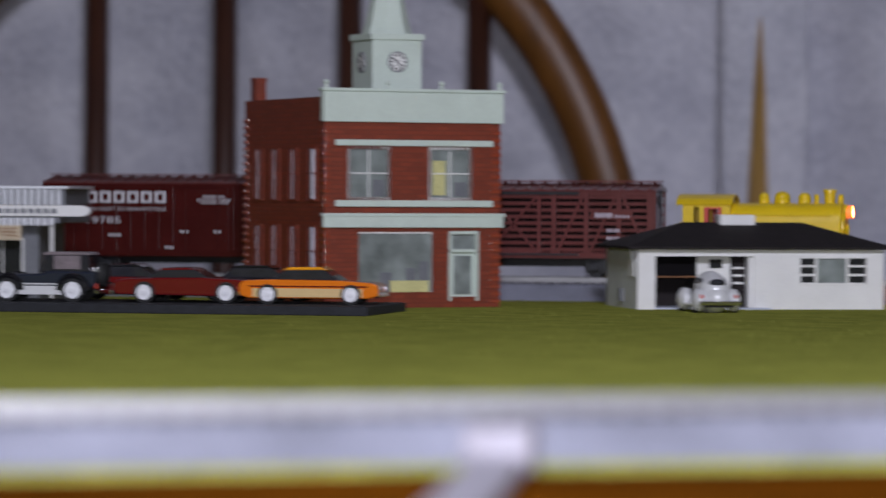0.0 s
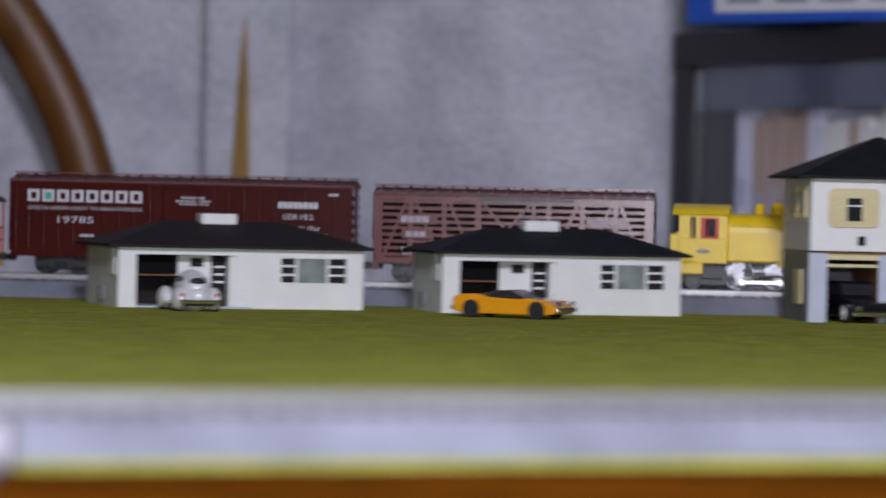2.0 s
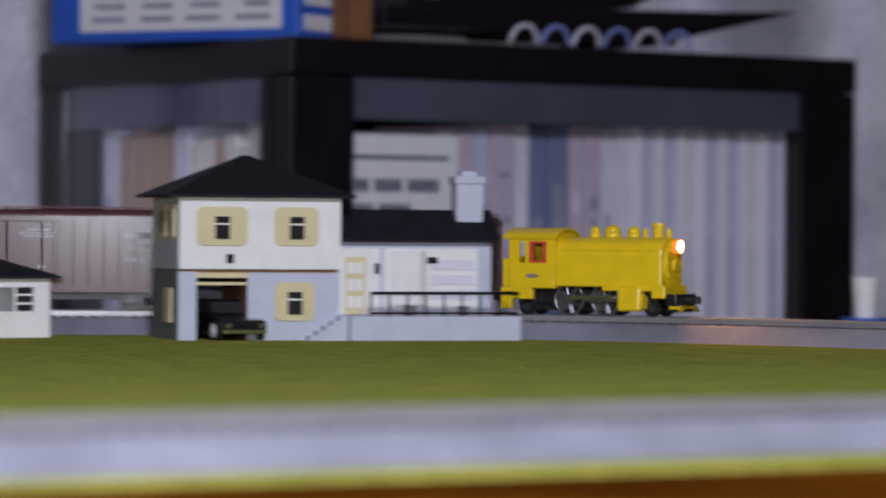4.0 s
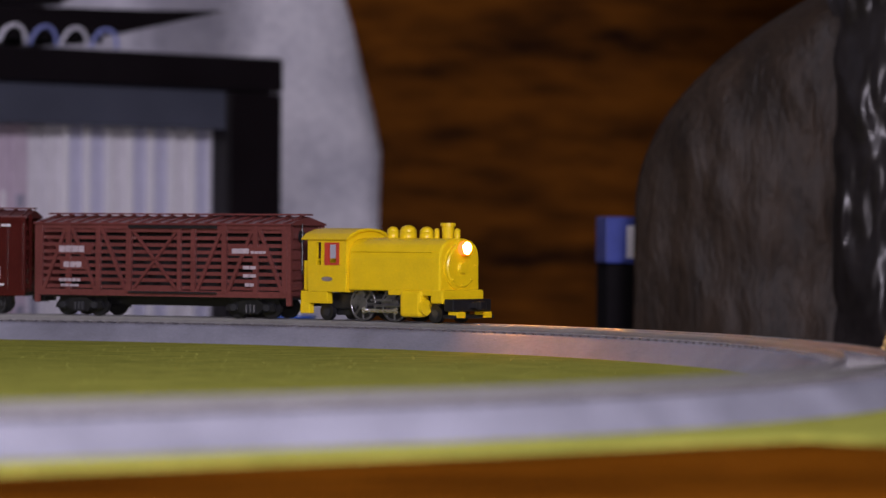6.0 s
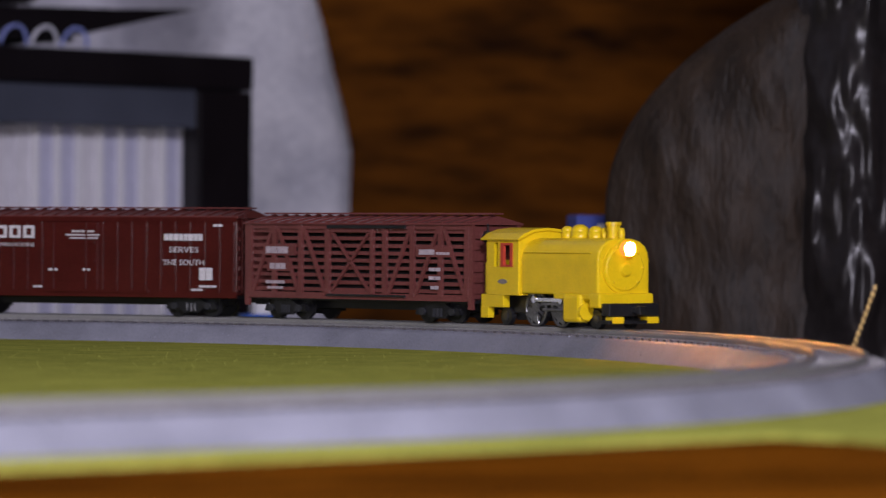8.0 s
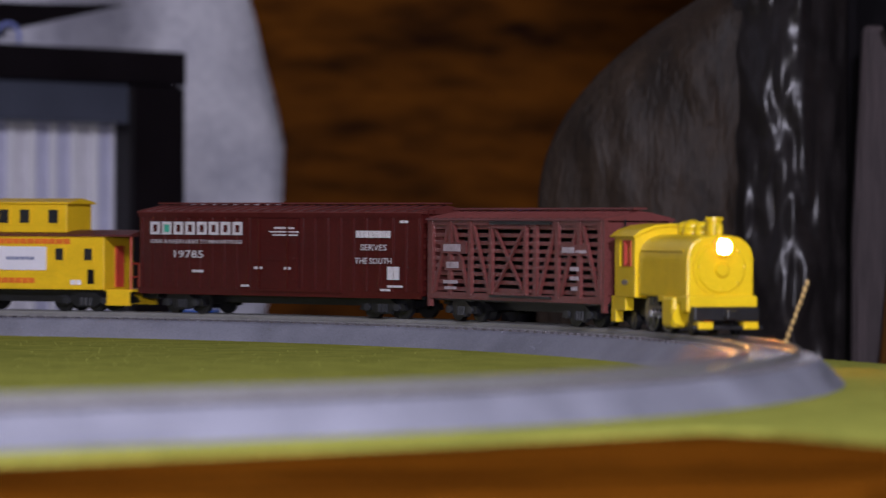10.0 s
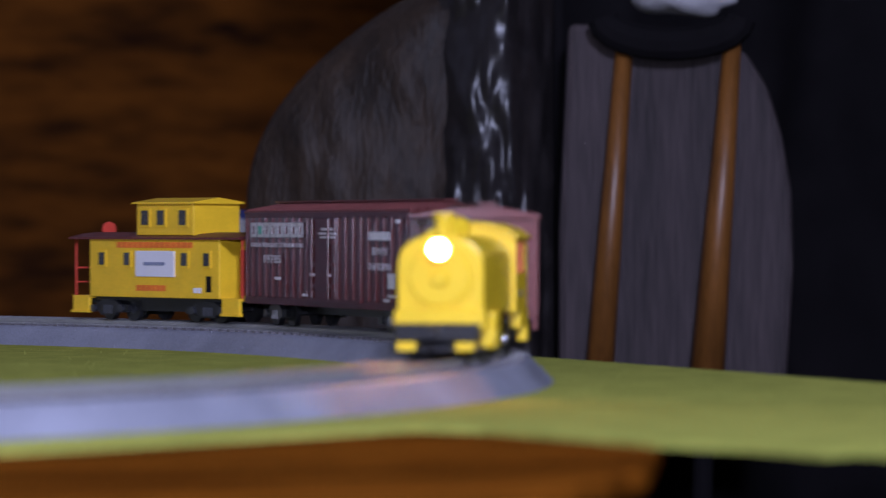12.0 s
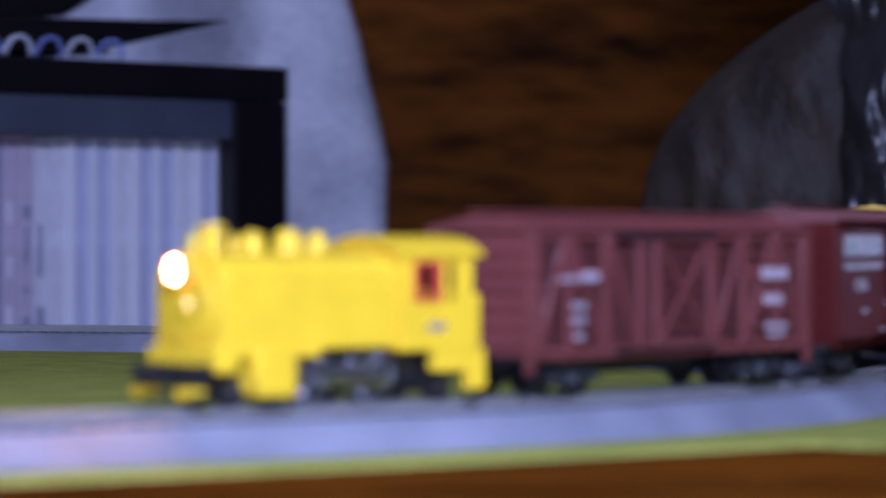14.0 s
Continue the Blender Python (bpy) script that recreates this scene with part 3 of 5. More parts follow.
def stock_car():
    C = thing("stock_car", "reddish-brown slatted model livestock wagon with diagonal braces", "railway wagon")
    W, hl = 16.0, 67.5
    part("underframe", box(box(B(), -hl, hl, -13, 13, 9.2, 11.5), -60, 60, -3, 3, 5.5, 9.2), TRAINBLK, C)
    part("floor_panel", box(B(), -hl + 1, hl - 1, -14.6, 14.6, 11.5, 12.6), STOCKRED, C)
    # near-black sheet down the middle, added so the slat gaps look shaded
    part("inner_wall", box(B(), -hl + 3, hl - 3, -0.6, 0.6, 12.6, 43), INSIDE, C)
    slat = None
    n = 9
    for side in (-1, 1):
        for i in range(n):
            z = 14.6 + i * 3.46
            if slat is None:
                slat = part("slat", box(B(), -hl + 1.2, hl - 1.2, -0.55, 0.55, -0.90, 0.90, 0.15), STOCKRED, C)
                slat.matrix_local = mm(0, side * (W - 1.4), z)
            else:
                again("slat", slat, C, mm(0, side * (W - 1.4), z))
        y0, y1 = sorted((side * (W - 1), side * (W + 0.2)))
        part("side_sill", box(B(), -hl, hl, y0, y1, 10.2, 13.2), STOCKRED, C)
        part("top_plate", box(B(), -hl, hl, y0, y1, 43.2, 46), STOCKRED, C)
        xs = (-65.4, -50.2, -33.8, -17.4, 17.4, 33.8, 50.2, 65.4)
        for x in xs:
            bx("post", STOCKRED, C, x - 1.2, x + 1.2, *sorted((side * (W - 0.8), side * (W + 0.7))), 12, 45)
        for a, b, up in ((-64.6, -51.2, 1), (-49.2, -34.8, -1), (-32.8, -18.4, -1), (18.4, 32.8, 1), (34.8, 49.2, 1), (51.2, 64.6, -1)):
            bm = B()
            z0, z1 = (13, 43.5) if up > 0 else (43.5, 13)
            d = 1.1
            prism(bm, [(a, z0), (a + d * 1.5, z0), (b + d * 0.2, z1), (b - d * 1.3, z1)], *sorted((side * (W - 0.8), side * (W + 0.45))), "y")
            part("brace", bm, STOCKRED, C)
        # sliding door with a crossed brace
        dx0, dx1 = -16.5, 10
        door = bx("door", STOCKRED, C, dx0, dx1, *sorted((side * (W - 0.7), side * (W + 0.1))), 13, 13.8)
        for z in (43.0,):
            bx("door_rail", STOCKRED, door, dx0, dx1, *sorted((side * (W - 0.6), side * (W + 0.9))), z - 1.2, z)
        for x in (dx0, dx1):
            bx("stile", STOCKRED, door, x - 0.9, x + 0.9, *sorted((side * (W - 0.6), side * (W + 1.0))), 13, 43)
        for za, zb in ((14, 42), (42, 14)):
            part("cross", prism(B(), [(dx0 + 1, za), (dx0 + 2.6, za), (dx1 - 1, zb), (dx1 - 2.6, zb)], *sorted((side * (W - 0.5), side * (W + 0.5))), "y"), STOCKRED, door)
        bx("track_upper", TRAINBLK, C, -17, 30, *sorted((side * (W + 0.2), side * (W + 1.3))), 43.6, 45.0, label="black door track")
        bx("track_lower", TRAINBLK, C, -17, 30, *sorted((side * (W + 0.2), side * (W + 1.3))), 11.6, 12.6, label="black door track")
        y = side * (W + 0.55)
        for x0, z0, w, h in ((-57, 30.5, 20, 5), (-54.5, 23, 15, 4.6), (36, 30.5, 21, 4.6)):
            bx("placard", STOCKRED, C, x0, x0 + w, *sorted((side * (W - 0.4), y)), z0, z0 + h)
        for x0, z0, w, h, k in ((-55, 31.5, 14, 3.2, 4), (-52.5, 24, 10, 2.8, 3), (-55, 17, 12, 1.5, 5), (-54, 14.5, 10, 1.2, 4), (38, 31.6, 9, 2.4, 1), (48, 31.6, 8, 1.2, 4), (44, 24, 7, 1.6, 2), (44, 20, 7, 1.6, 2), (45, 15.6, 5, 1.6, 2)):
            bars("lettering", C, STENCIL, x0, z0, w, h, y, k, side=side)
    for end in (-1, 1):
        x = end * hl
        bx("end_wall", STOCKRED, C, *sorted((x, x - end * 1.6)), -W + 0.4, W - 0.4, 10.5, 45)
        for i in range(6):
            bx("end_board", STOCKRED, C, *sorted((x, x + end * 0.9)), -W + 0.6, W - 0.6, 14 + i * 5, 17.6 + i * 5)
        for y in (-W + 0.6, W - 0.6):
            bx("corner_post", STOCKRED, C, *sorted((x - end * 1.2, x + end * 1.1)), y - 0.9, y + 0.9, 6.5, 45.5)
        coupler(C, x, end)
        bm = rod(B(), (x + end * 2, -7, 22), (x + end * 2, -7, 46), 0.4, seg=6)
        rod(bm, (x + end * 1.4, -7, 40), (x + end * 2.0, -7, 40), 3.0, seg=16)
        part("brake_wheel", bm, TRAINBLK, C)
    roof = [(-17.4, 45.4), (-17.2, 46.2), (0, 49.6), (17.2, 46.2), (17.4, 45.4)]
    part("roof", prism(B(), roof, -hl - 1.5, hl + 1.5, "x"), STOCKRED, C)
    for i in range(20):
        x = -hl + 2 + i * (2 * hl - 4) / 19
        part("roof_rib", prism(B(), [(-17.3, 46.2), (-17.2, 46.9), (0, 50.2), (17.2, 46.9), (17.3, 46.2)], x - 0.6, x + 0.6, "x"), STOCKRED, C)
    part("running_plank", box(B(), -hl - 2, hl + 2, -3.2, 3.2, 50.2, 51.0), STOCKRED, C)
    for x in (-46, 46):
        truck(C, x)
    return C


def box_car():
    C = thing("box_car", "dark brown-red ribbed model boxcar with white lettering", "railway wagon")
    W, hl = 16.2, 84.6
    part("underframe", box(box(B(), -hl + 1, hl - 1, -13, 13, 9.2, 11), -75, 75, -3, 3, 5.5, 9.2), TRAINBLK, C)
    part("body", box(B(), -hl, hl, -W, W, 10.6, 48.6, 0.5), BOXRED, C)
    part("roof", prism(B(), [(-W - 0.7, 48.2), (-W - 0.5, 49.2), (0, 52.2), (W + 0.5, 49.2), (W + 0.7, 48.2)], -hl - 0.8, hl + 0.8, "x"), ROOFRED, C)
    for i in range(26):
        x = -hl + 2 + i * (2 * hl - 4) / 25
        part("roof_rib", prism(B(), [(-W - 0.6, 49.0), (-W - 0.4, 49.8), (0, 52.9), (W + 0.4, 49.8), (W + 0.6, 49.0)], x - 0.5, x + 0.5, "x"), ROOFRED, C)
    part("running_plank", box(B(), -hl - 1, hl + 1, -3, 3, 52.8, 53.5), ROOFRED, C)
    rib = None
    for side in (-1, 1):
        y = side * W
        bx("side_sill", BOXRED, C, -hl, hl, *sorted((y, y + side * 0.7)), 9.4, 12.4)
        bx("side_rail", BOXRED, C, -hl, hl, *sorted((y, y + side * 0.7)), 46.4, 48.6)
        xs = [-82.8, -76.5, -69, -61.5, -54, -46.5, -39, -31.5, -24, -16.5, 15.5, 23, 30.5, 38, 45.5, 53, 60.5, 68, 75.5, 82.8]
        for x in xs:
            if rib is None:
                rib = part("rib", box(B(), -0.75, 0.75, -0.95, 0.95, 12.4, 46.4, 0.2), BOXRED, C)
                rib.matrix_local = mm(x, y, 0)
            else:
                again("rib", rib, C, mm(x, y, 0))
        door = bx("door", BOXRED, C, -14.5, 13.5, *sorted((y, y + side * 1.0)), 12.6, 46, 0.3)
        for z in (18, 27, 36):
            bx("door_rib", BOXRED, door, -13, 12, *sorted((y + side * 0.9, y + side * 1.5)), z - 0.8, z + 0.8)
        for x in (-9, 8):
            part("door_rod", rod(B(), (x, y + side * 1.5, 13), (x, y + side * 1.5, 45.5), 0.45, seg=8), BOXRED, door)
        bx("door_track", BOXRED, C, -16, 40, *sorted((y, y + side * 1.6)), 11.6, 12.8)
        m = 1 if side < 0 else -1
        yl = y + side * 1.0
        f = lambda v, w: v if m > 0 else -v - w
        # the railway's name is a row of plain blocks
        for i in range(8):
            x = f(-76.5 + i * 7.3, 5.9)
            bm = B()
            for p, q, u, w in ((0, 1.6, 0, 6.2), (4.3, 5.9, 0, 6.2), (1.6, 4.3, 4.8, 6.2), (1.6, 4.3, 0, 1.3)):
                box(bm, x + p, x + q, yl, yl + side * 0.15, 38.0 + u, 38.0 + w)
            part("name_block", bm, LETTER, C)
        bx("green_dot", LIGHTG, C, f(-67.9, 3.4), f(-67.9, 3.4) + 3.4, *sorted((yl, yl + side * 0.22)), 39.2, 42.8)
        rot = 0 if side < 0 else 180
        text_part("slogan", "GIVES A GREEN LIGHT TO INNOVATIONS", 2.6, LETTER, C, mm(f(-76.5, 57) + 28.5, yl + side * 0.1, 34.6, 90, 0, rot), width=57)
        text_part("wagon_number", "19785", 5.0, LETTER, C, mm(f(-62, 18) + 9, yl + side * 0.1, 28.5, 90, 0, rot), width=18)
        bars("name_small", C, LETTER, f(48, 20), 37.2, 20, 3.2, yl, 8, side=side)
        text_part("motto_upper", "SERVES", 3.9, LETTER, C, mm(f(50.5, 15) + 7.5, yl + side * 0.1, 32.6, 90, 0, rot), width=15)
        text_part("motto_lower", "THE SOUTH", 3.9, LETTER, C, mm(f(47.5, 21) + 10.5, yl + side * 0.1, 26.4, 90, 0, rot), width=21)
        for x0, z0, w, h, k in ((0, 41, 12, 0.9, 5), (-3, 39.3, 18, 0.7, 7), (-1, 37.8, 15, 0.7, 6), (-50, 20, 7, 1.2, 3), (73, 44, 5, 1.2, 2), (66, 18, 7, 6, 2), (66, 14.5, 9, 1.0, 3), (-12, 22, 5, 1.2, 2), (6, 22, 4, 1.2, 2), (62, 12.8, 6, 1, 2), (-20, 13.6, 5, 1, 2)):
            bars("lettering", C, LETTER, f(x0, w), z0, w, h, yl, k, side=side)
    for end in (-1, 1):
        x = end * hl
        for i in range(7):
            bx("end_corrugation", BOXRED, C, *sorted((x, x + end * 0.8)), -W + 1.2, W - 1.2, 13 + i * 4.8, 15.4 + i * 4.8, 0.3)
        bm = B()
        for y in (-13.5, -10):
            rod(bm, (x + end * 1.4, y, 12), (x + end * 1.4, y, 50), 0.35, seg=6)
        for i in range(9):
            rod(bm, (x + end * 1.4, -13.5, 14 + i * 4), (x + end * 1.4, -10, 14 + i * 4), 0.35, seg=6)
        part("ladder", bm, BOXRED, C)
        coupler(C, x, end)
    for x in (-60, 60):
        truck(C, x)
    return C


def caboose():
    C = thing("caboose", "yellow model caboose with cupola and white side plate", "railway wagon")
    W = 15.2
    part("underframe", box(box(B(), -50, 50, -12, 12, 9, 10.6), -26, 26, -9, 9, 4.5, 9), TRAINBLK, C)
    part("body", box(B(), -39, 39, -W, W, 10.6, 37, 0.4), DARKYEL, C)
    part("roof", prism(B(), [(-W - 1.2, 36.6), (-W - 1, 37.4), (-8, 39.2), (0, 39.8), (8, 39.2), (W + 1, 37.4), (W + 1.2, 36.6)], -51, 51, "x"), ROOFRED, C, "brown-red roof")
    part("cupola", box(B(), -13, 21, -12.5, 12.5, 38.4, 53, 0.4), DARKYEL, C)
    part("cupola_roof", prism(B(), [(-13.6, 52.4), (-13.4, 53.2), (0, 55.2), (13.4, 53.2), (13.6, 52.4)], -14.5, 22.5, "x"), DARKYEL, C)
    for side in (-1, 1):
        y = side * W
        for x in (-31, -15.5, 19, 32):
            w = bx("window", DARKYEL, C, x - 2.6, x + 2.6, *sorted((y, y + side * 0.5)), 24, 31.6)
            bx("pane", DARKPANE, w, x - 1.7, x + 1.7, *sorted((y + side * 0.3, y + side * 0.7)), 25, 30.6)
        for x in (-7.5, 2, 15):
            w = bx("cupola_window", DARKYEL, C, x - 3, x + 3, *sorted((side * 12.5, side * 13.0)), 42, 50.5)
            bx("pane", DARKPANE, w, x - 2.1, x + 2.1, *sorted((side * 12.8, side * 13.2)), 43, 49.5)
        plate = bx("plate", TAG, C, -10, 13, *sorted((y, y + side * 0.6)), 20, 31.5, label="white printed plate")
        bars("print", plate, INK, -5, 25, 13, 1.5, y + side * 0.6, 6, side=side)
        bars("name_print", C, ORANGE, -22, 32.8, 46, 2.6, y, 14, side=side)
        bars("number_print", C, ORANGE, -10, 13.6, 18, 2.6, y, 6, side=side)
        bars("stencil", C, TAG, 24, 13, 5, 2.4, y, 2, side=side)
        bars("stencil", C, CHARCOAL, 31.5, 13.5, 3, 7, y, 1, side=side)
    for end in (-1, 1):
        for y in (-14, 14):
            bm = box(B(), end * 40, end * 50, y - 0.8, y + 0.8, 3.2, 10.8, 0.2)
            box(bm, end * 40, end * 50.4, y - 1.6, y + 0.8, 3.2, 4.4)
            part("step", bm, DARKYEL, C)
        part("platform", box(B(), end * 39, end * 51, -14, 14, 9.8, 11), DARKYEL, C)
        bm = B()
        for y in (-13, -4.5, 4.5, 13):
            rod(bm, (end * 50, y, 11), (end * 50, y, 24 if abs(y) < 10 else 37), 0.45, seg=6)
        rod(bm, (end * 50, -13, 23.5), (end * 50, 13, 23.5), 0.45, seg=6)
        rod(bm, (end * 50, -13, 17), (end * 50, 13, 17), 0.4, seg=6)
        part("end_railing", bm, WINRED, C, "red end railing")
        bx("end_door", WINRED, C, *sorted((end * 39, end * 39.7)), -4, 4, 12, 32)
        coupler(C, end * 50, end)
    part("brake_wheel", rod(B(), (-50.6, 5, 41), (-50.0, 5, 41), 3.6, seg=18), WINRED, C)
    for x in (-30, 30):
        truck(C, x)
    return C


loco, stock, boxcar, cab_car = locomotive(), stock_car(), box_car(), caboose()


# ---- model buildings (local x along the front, y back, z up, millimetres) ----
def window(parent, x, z, w, h, y=0.0, mat=WHITE, pane=PANE, bars_v=1, bars_h=1, t=0.9, sill=True):
    win = new("window")
    win.parent = parent
    p = part("pane", box(B(), x, x + w, y - 0.25, y + 0.25, z, z + h), pane, win)
    bm = B()
    for a, b in ((x - t, x), (x + w, x + w + t)):
        box(bm, a, b, y - 1.0, y + 0.3, z - t, z + h + t)
    for a, b in ((z - t, z), (z + h, z + h + t)):
        box(bm, x, x + w, y - 1.0, y + 0.3, a, b)
    part("frame", bm, mat, win)
    bm = B()
    for i in range(bars_v):
        c = x + w * (i + 1) / (bars_v + 1)
        box(bm, c - 0.28, c + 0.28, y - 0.7, y + 0.2, z, z + h)
    for i in range(bars_h):
        c = z + h * (i + 1) / (bars_h + 1)
        box(bm, x, x + w, y - 0.75, y + 0.2, c - 0.28, c + 0.28)
    if bars_v + bars_h:
        part("glazing_grid", bm, mat, win)
    else:
        bm.free()
    return win


def town_hall():
    H = thing("town_hall", "red brick model town hall with mint-green trim and clock tower", "model building", pose(-0.4156, 1.628, TOP, 0, 0, 36))
    W, D, T = 88.0, 104.0, 98.0
    # front wall with openings
    bm = B()
    cols = [0, 12.5, 31.5, 53.0, 72.5, W]
    box(bm, 0, W, 0, 2.4, 0, 5)
    box(bm, 0, 17, 0, 2.4, 5, 35)
    box(bm, 54, 62.5, 0, 2.4, 5, 35)
    box(bm, 76.5, W, 0, 2.4, 5, 35)
    box(bm, 17, 54, 0, 2.4, 5, 7.2)
    box(bm, 0, W, 0, 2.4, 35, 51)
    box(bm, 0, cols[1], 0, 2.4, 51, 73)
    box(bm, cols[2], cols[3], 0, 2.4, 51, 73)
    box(bm, cols[4], W, 0, 2.4, 51, 73)
    box(bm, 0, W, 0, 2.4, 73, 86)
    part("front_wall", bm, BRICK, H)
    bm = B()
    box(bm, 0, 2.4, 2.4, D, 0, 97)
    part("side_wall", bm, BRICK, H)
    part("side_wall", box(B(), W - 2.4, W, 2.4, D, 0, 97), BRICK, H)
    part("back_wall", box(B(), 2.4, W - 2.4, D - 2.4, D, 0, 97), BRICK, H)
    part("roof", box(B(), 2.4, W - 2.4, 2.4, D - 2.4, 90, 92), ROOFBLK, H)
    part("cornice", box(box(B(), -1.2, W + 1.2, -1.6, 2.6, 85.5, 99.5, 0.3), -2, W + 2, -2.4, 3.4, 99.5, 101, 0.3), MINT, H, "broad mint-green cornice")
    for a, b in ((74.6, 77.4), (46.6, 49.6)):
        part("sill_band", box(B(), 5, W - 4, -1.4, 0, a, b, 0.3), MINT, H)
    part("shopfront_band", box(box(B(), -1.2, W + 1.2, -1.8, 0, 37, 43, 0.3), -1.8, W + 1.8, -2.3, 0, 42.2, 43.6), MINT, H)
    for x in (0.5, 31, 58, W - 0.5):
        part("finial", ball(rod(B(), (x, -0.4, 100.8), (x, -0.4, 103), 1.2, 0.8, 10), (x, -0.4, 103.6), 1.3, seg=10), MINT, H)
    window(H, 12.5, 51, 19, 22, 1.0, WHITE, PANE, 1, 1, 1.3)
    window(H, 53, 51, 19.5, 22, 1.0, WHITE, PANE, 1, 1, 1.3)
    bx("curtain", CURTAIN, H, 54, 60.5, 0.5, 0.8, 52, 68, label="yellow curtain in the upper window")
    bx("blind", DARKGREY, H, 24, 30, 0.5, 0.8, 51.5, 59)
    bx("blind", DARKGREY, H, 65, 71.5, 0.5, 0.8, 51.5, 58)
    window(H, 17, 7.2, 37, 27, 1.4, WHITE, PANE, 0, 0, 1.2)
    for x, w, h in ((28, 6, 9), (41, 5, 11), (47.5, 5, 14)):
        bx("display_stand", DARKGREY, H, x, x + w, 0.9, 1.2, 7.3, 7.3 + h, 0.1)
    bx("window_display", CURTAIN, H, 33, 52, -0.2, 1.1, 7.3, 12.5, label="yellow goods in the shop window")
    door = new("shop_door")
    door.parent = H
    part("door_leaf", box(B(), 63, 76, 1.0, 1.8, 4, 26), MINT, door)
    part("door_pane", box(B(), 65, 74, 0.7, 1.0, 6, 24), PANE, door)
    part("fanlight", box(B(), 63.5, 75.5, 1.0, 1.6, 27, 34), PANE, door)
    bm = B()
    for a, b in ((62, 63.2), (75.8, 77)):
        box(bm, a, b, -0.8, 1.8, 3, 35)
    box(bm, 62, 77, -0.8, 1.8, 25.6, 27)
    box(bm, 62, 77, -0.8, 1.8, 34, 35.4)
    part("door_frame", bm, MINT, door)
    # narrow windows down the side
    for i, yy in enumerate((10, 34, 58, 80)):
        for z0, z1 in ((50, 73), (14, 37)):
            ww = new("side_window")
            ww.parent = H
            part("pane", box(B(), -0.2, 0.3, yy, yy + 9, z0, z1), INSIDE, ww)
            bm = B()
            for a, b in ((yy - 0.9, yy), (yy + 9, yy + 9.9), (yy + 4.1, yy + 4.9)):
                box(bm, -0.9, 0.2, a, b, z0 - 1, z1 + 1)
            for z in (z0 - 1, (z0 + z1) / 2, z1):
                box(bm, -0.9, 0.2, yy, yy + 9, z, z + 0.9)
            part("frame", bm, BRICK, ww)
            part("mullion", box(B(), -1.1, -0.1, yy + (4.2 if i else 2.5), yy + (4.8 if i else 4.5), z0, z1), TAG, ww)
    # toothed quoins on the corners
    q = part("quoin", box(B(), -0.35, 2.2, -0.45, 4.4, 0, 1.7, 0.2), QUOIN, H)
    q2 = part("quoin", box(B(), -0.3, 4.85, -0.4, 1, 0, 1.7, 0.2), QUOIN, H)
    q3 = part("quoin", box(B(), -0.9, 2.2, -4.4, 0.9, 0, 2.2, 0.8), QUOIN, H)
    q.matrix_local, q2.matrix_local, q3.matrix_local = mm(0, 0, 2), mm(W - 4.5, 0, 2), mm(0, D, 2)
    for i in range(1, 24):
        z = 2 + i * 3.4
        if not 36 < z < 44:
            again("quoin", q, H, mm(0, 0, z))
            again("quoin", q2, H, mm(W - 4.5, 0, z))
        again("quoin", q3, H, mm(0, D, z + 6))
    part("chimney", box(box(B(), 1.5, 7, D - 10, D - 4, 92, 107), 1.2, 7.3, D - 10.3, D - 3.7, 106, 108), BRICK, H)
    # clock tower, square to the front, with a tapering cap
    tw = new("clock_tower")
    tw.parent = H
    x0, x1, y0, y1 = 30, 55, 16, 41
    part("tower_body", box(box(B(), x0, x1, y0, y1, 92, 126, 0.4), x0 - 1.0, x1 + 1.0, y0 - 1.0, y1 + 1.0, 124.2, 127.2, 0.3), MINT, tw)
    part("tower_base", box(B(), x0 - 1.2, x1 + 1.2, y0 - 1.2, y1 + 1.2, 92, 101, 0.3), MINT, tw)
    cx, cy = (x0 + x1) / 2, (y0 + y1) / 2
    bm = B()
    for (a, b, r0, r1) in ((127.2, 131, 12.0, 10.6), (131, 147, 10.6, 7.0), (147, 160, 7.0, 1.2)):
        bmesh.ops.create_cone(bm, cap_ends=True, segments=8, radius1=r0, radius2=r1, depth=b - a, matrix=Matrix.Translation((cx, cy, (a + b) / 2)) @ pose(0, 0, 0, 0, 0, 22.5))
    part("tower_cap", bm, MINT, tw)
    for face in ("front", "side"):
        if face == "front":
            m = pose(cx, y0, 114, 90, 0, 0)
        else:
            m = pose(x0, cy, 114, 90, 0, -90)
        bm = bmesh.new()
        bmesh.ops.create_cone(bm, cap_ends=True, segments=32, radius1=4.9, radius2=4.9, depth=1.2, matrix=m)
        part("clock_rim", bm, DARKGREY, tw)
        bm = bmesh.new()
        bmesh.ops.create_cone(bm, cap_ends=True, segments=32, radius1=4.3, radius2=4.3, depth=1.6, matrix=m)
        part("clock_face", bm, WHITE, tw, "white clock face")
        bm = bmesh.new()
        for k in range(12):
            bmesh.ops.create_cube(bm, size=1, matrix=m @ pose(0, 0, 0.9, 0, 0, k * 30) @ Matrix.Translation((0, 3.4, 0)) @ Matrix.Diagonal((0.7, 1.3, 0.3, 1)))
        for ang, ln in ((60, 3.0), (200, 2.2)):
            bmesh.ops.create_cube(bm, size=1, matrix=m @ pose(0, 0, 1.0, 0, 0, ang) @ Matrix.Translation((0, ln / 2, 0)) @ Matrix.Diagonal((0.7, ln, 0.3, 1)))
        part("clock_marks", bm, CHARCOAL, tw)
    return H


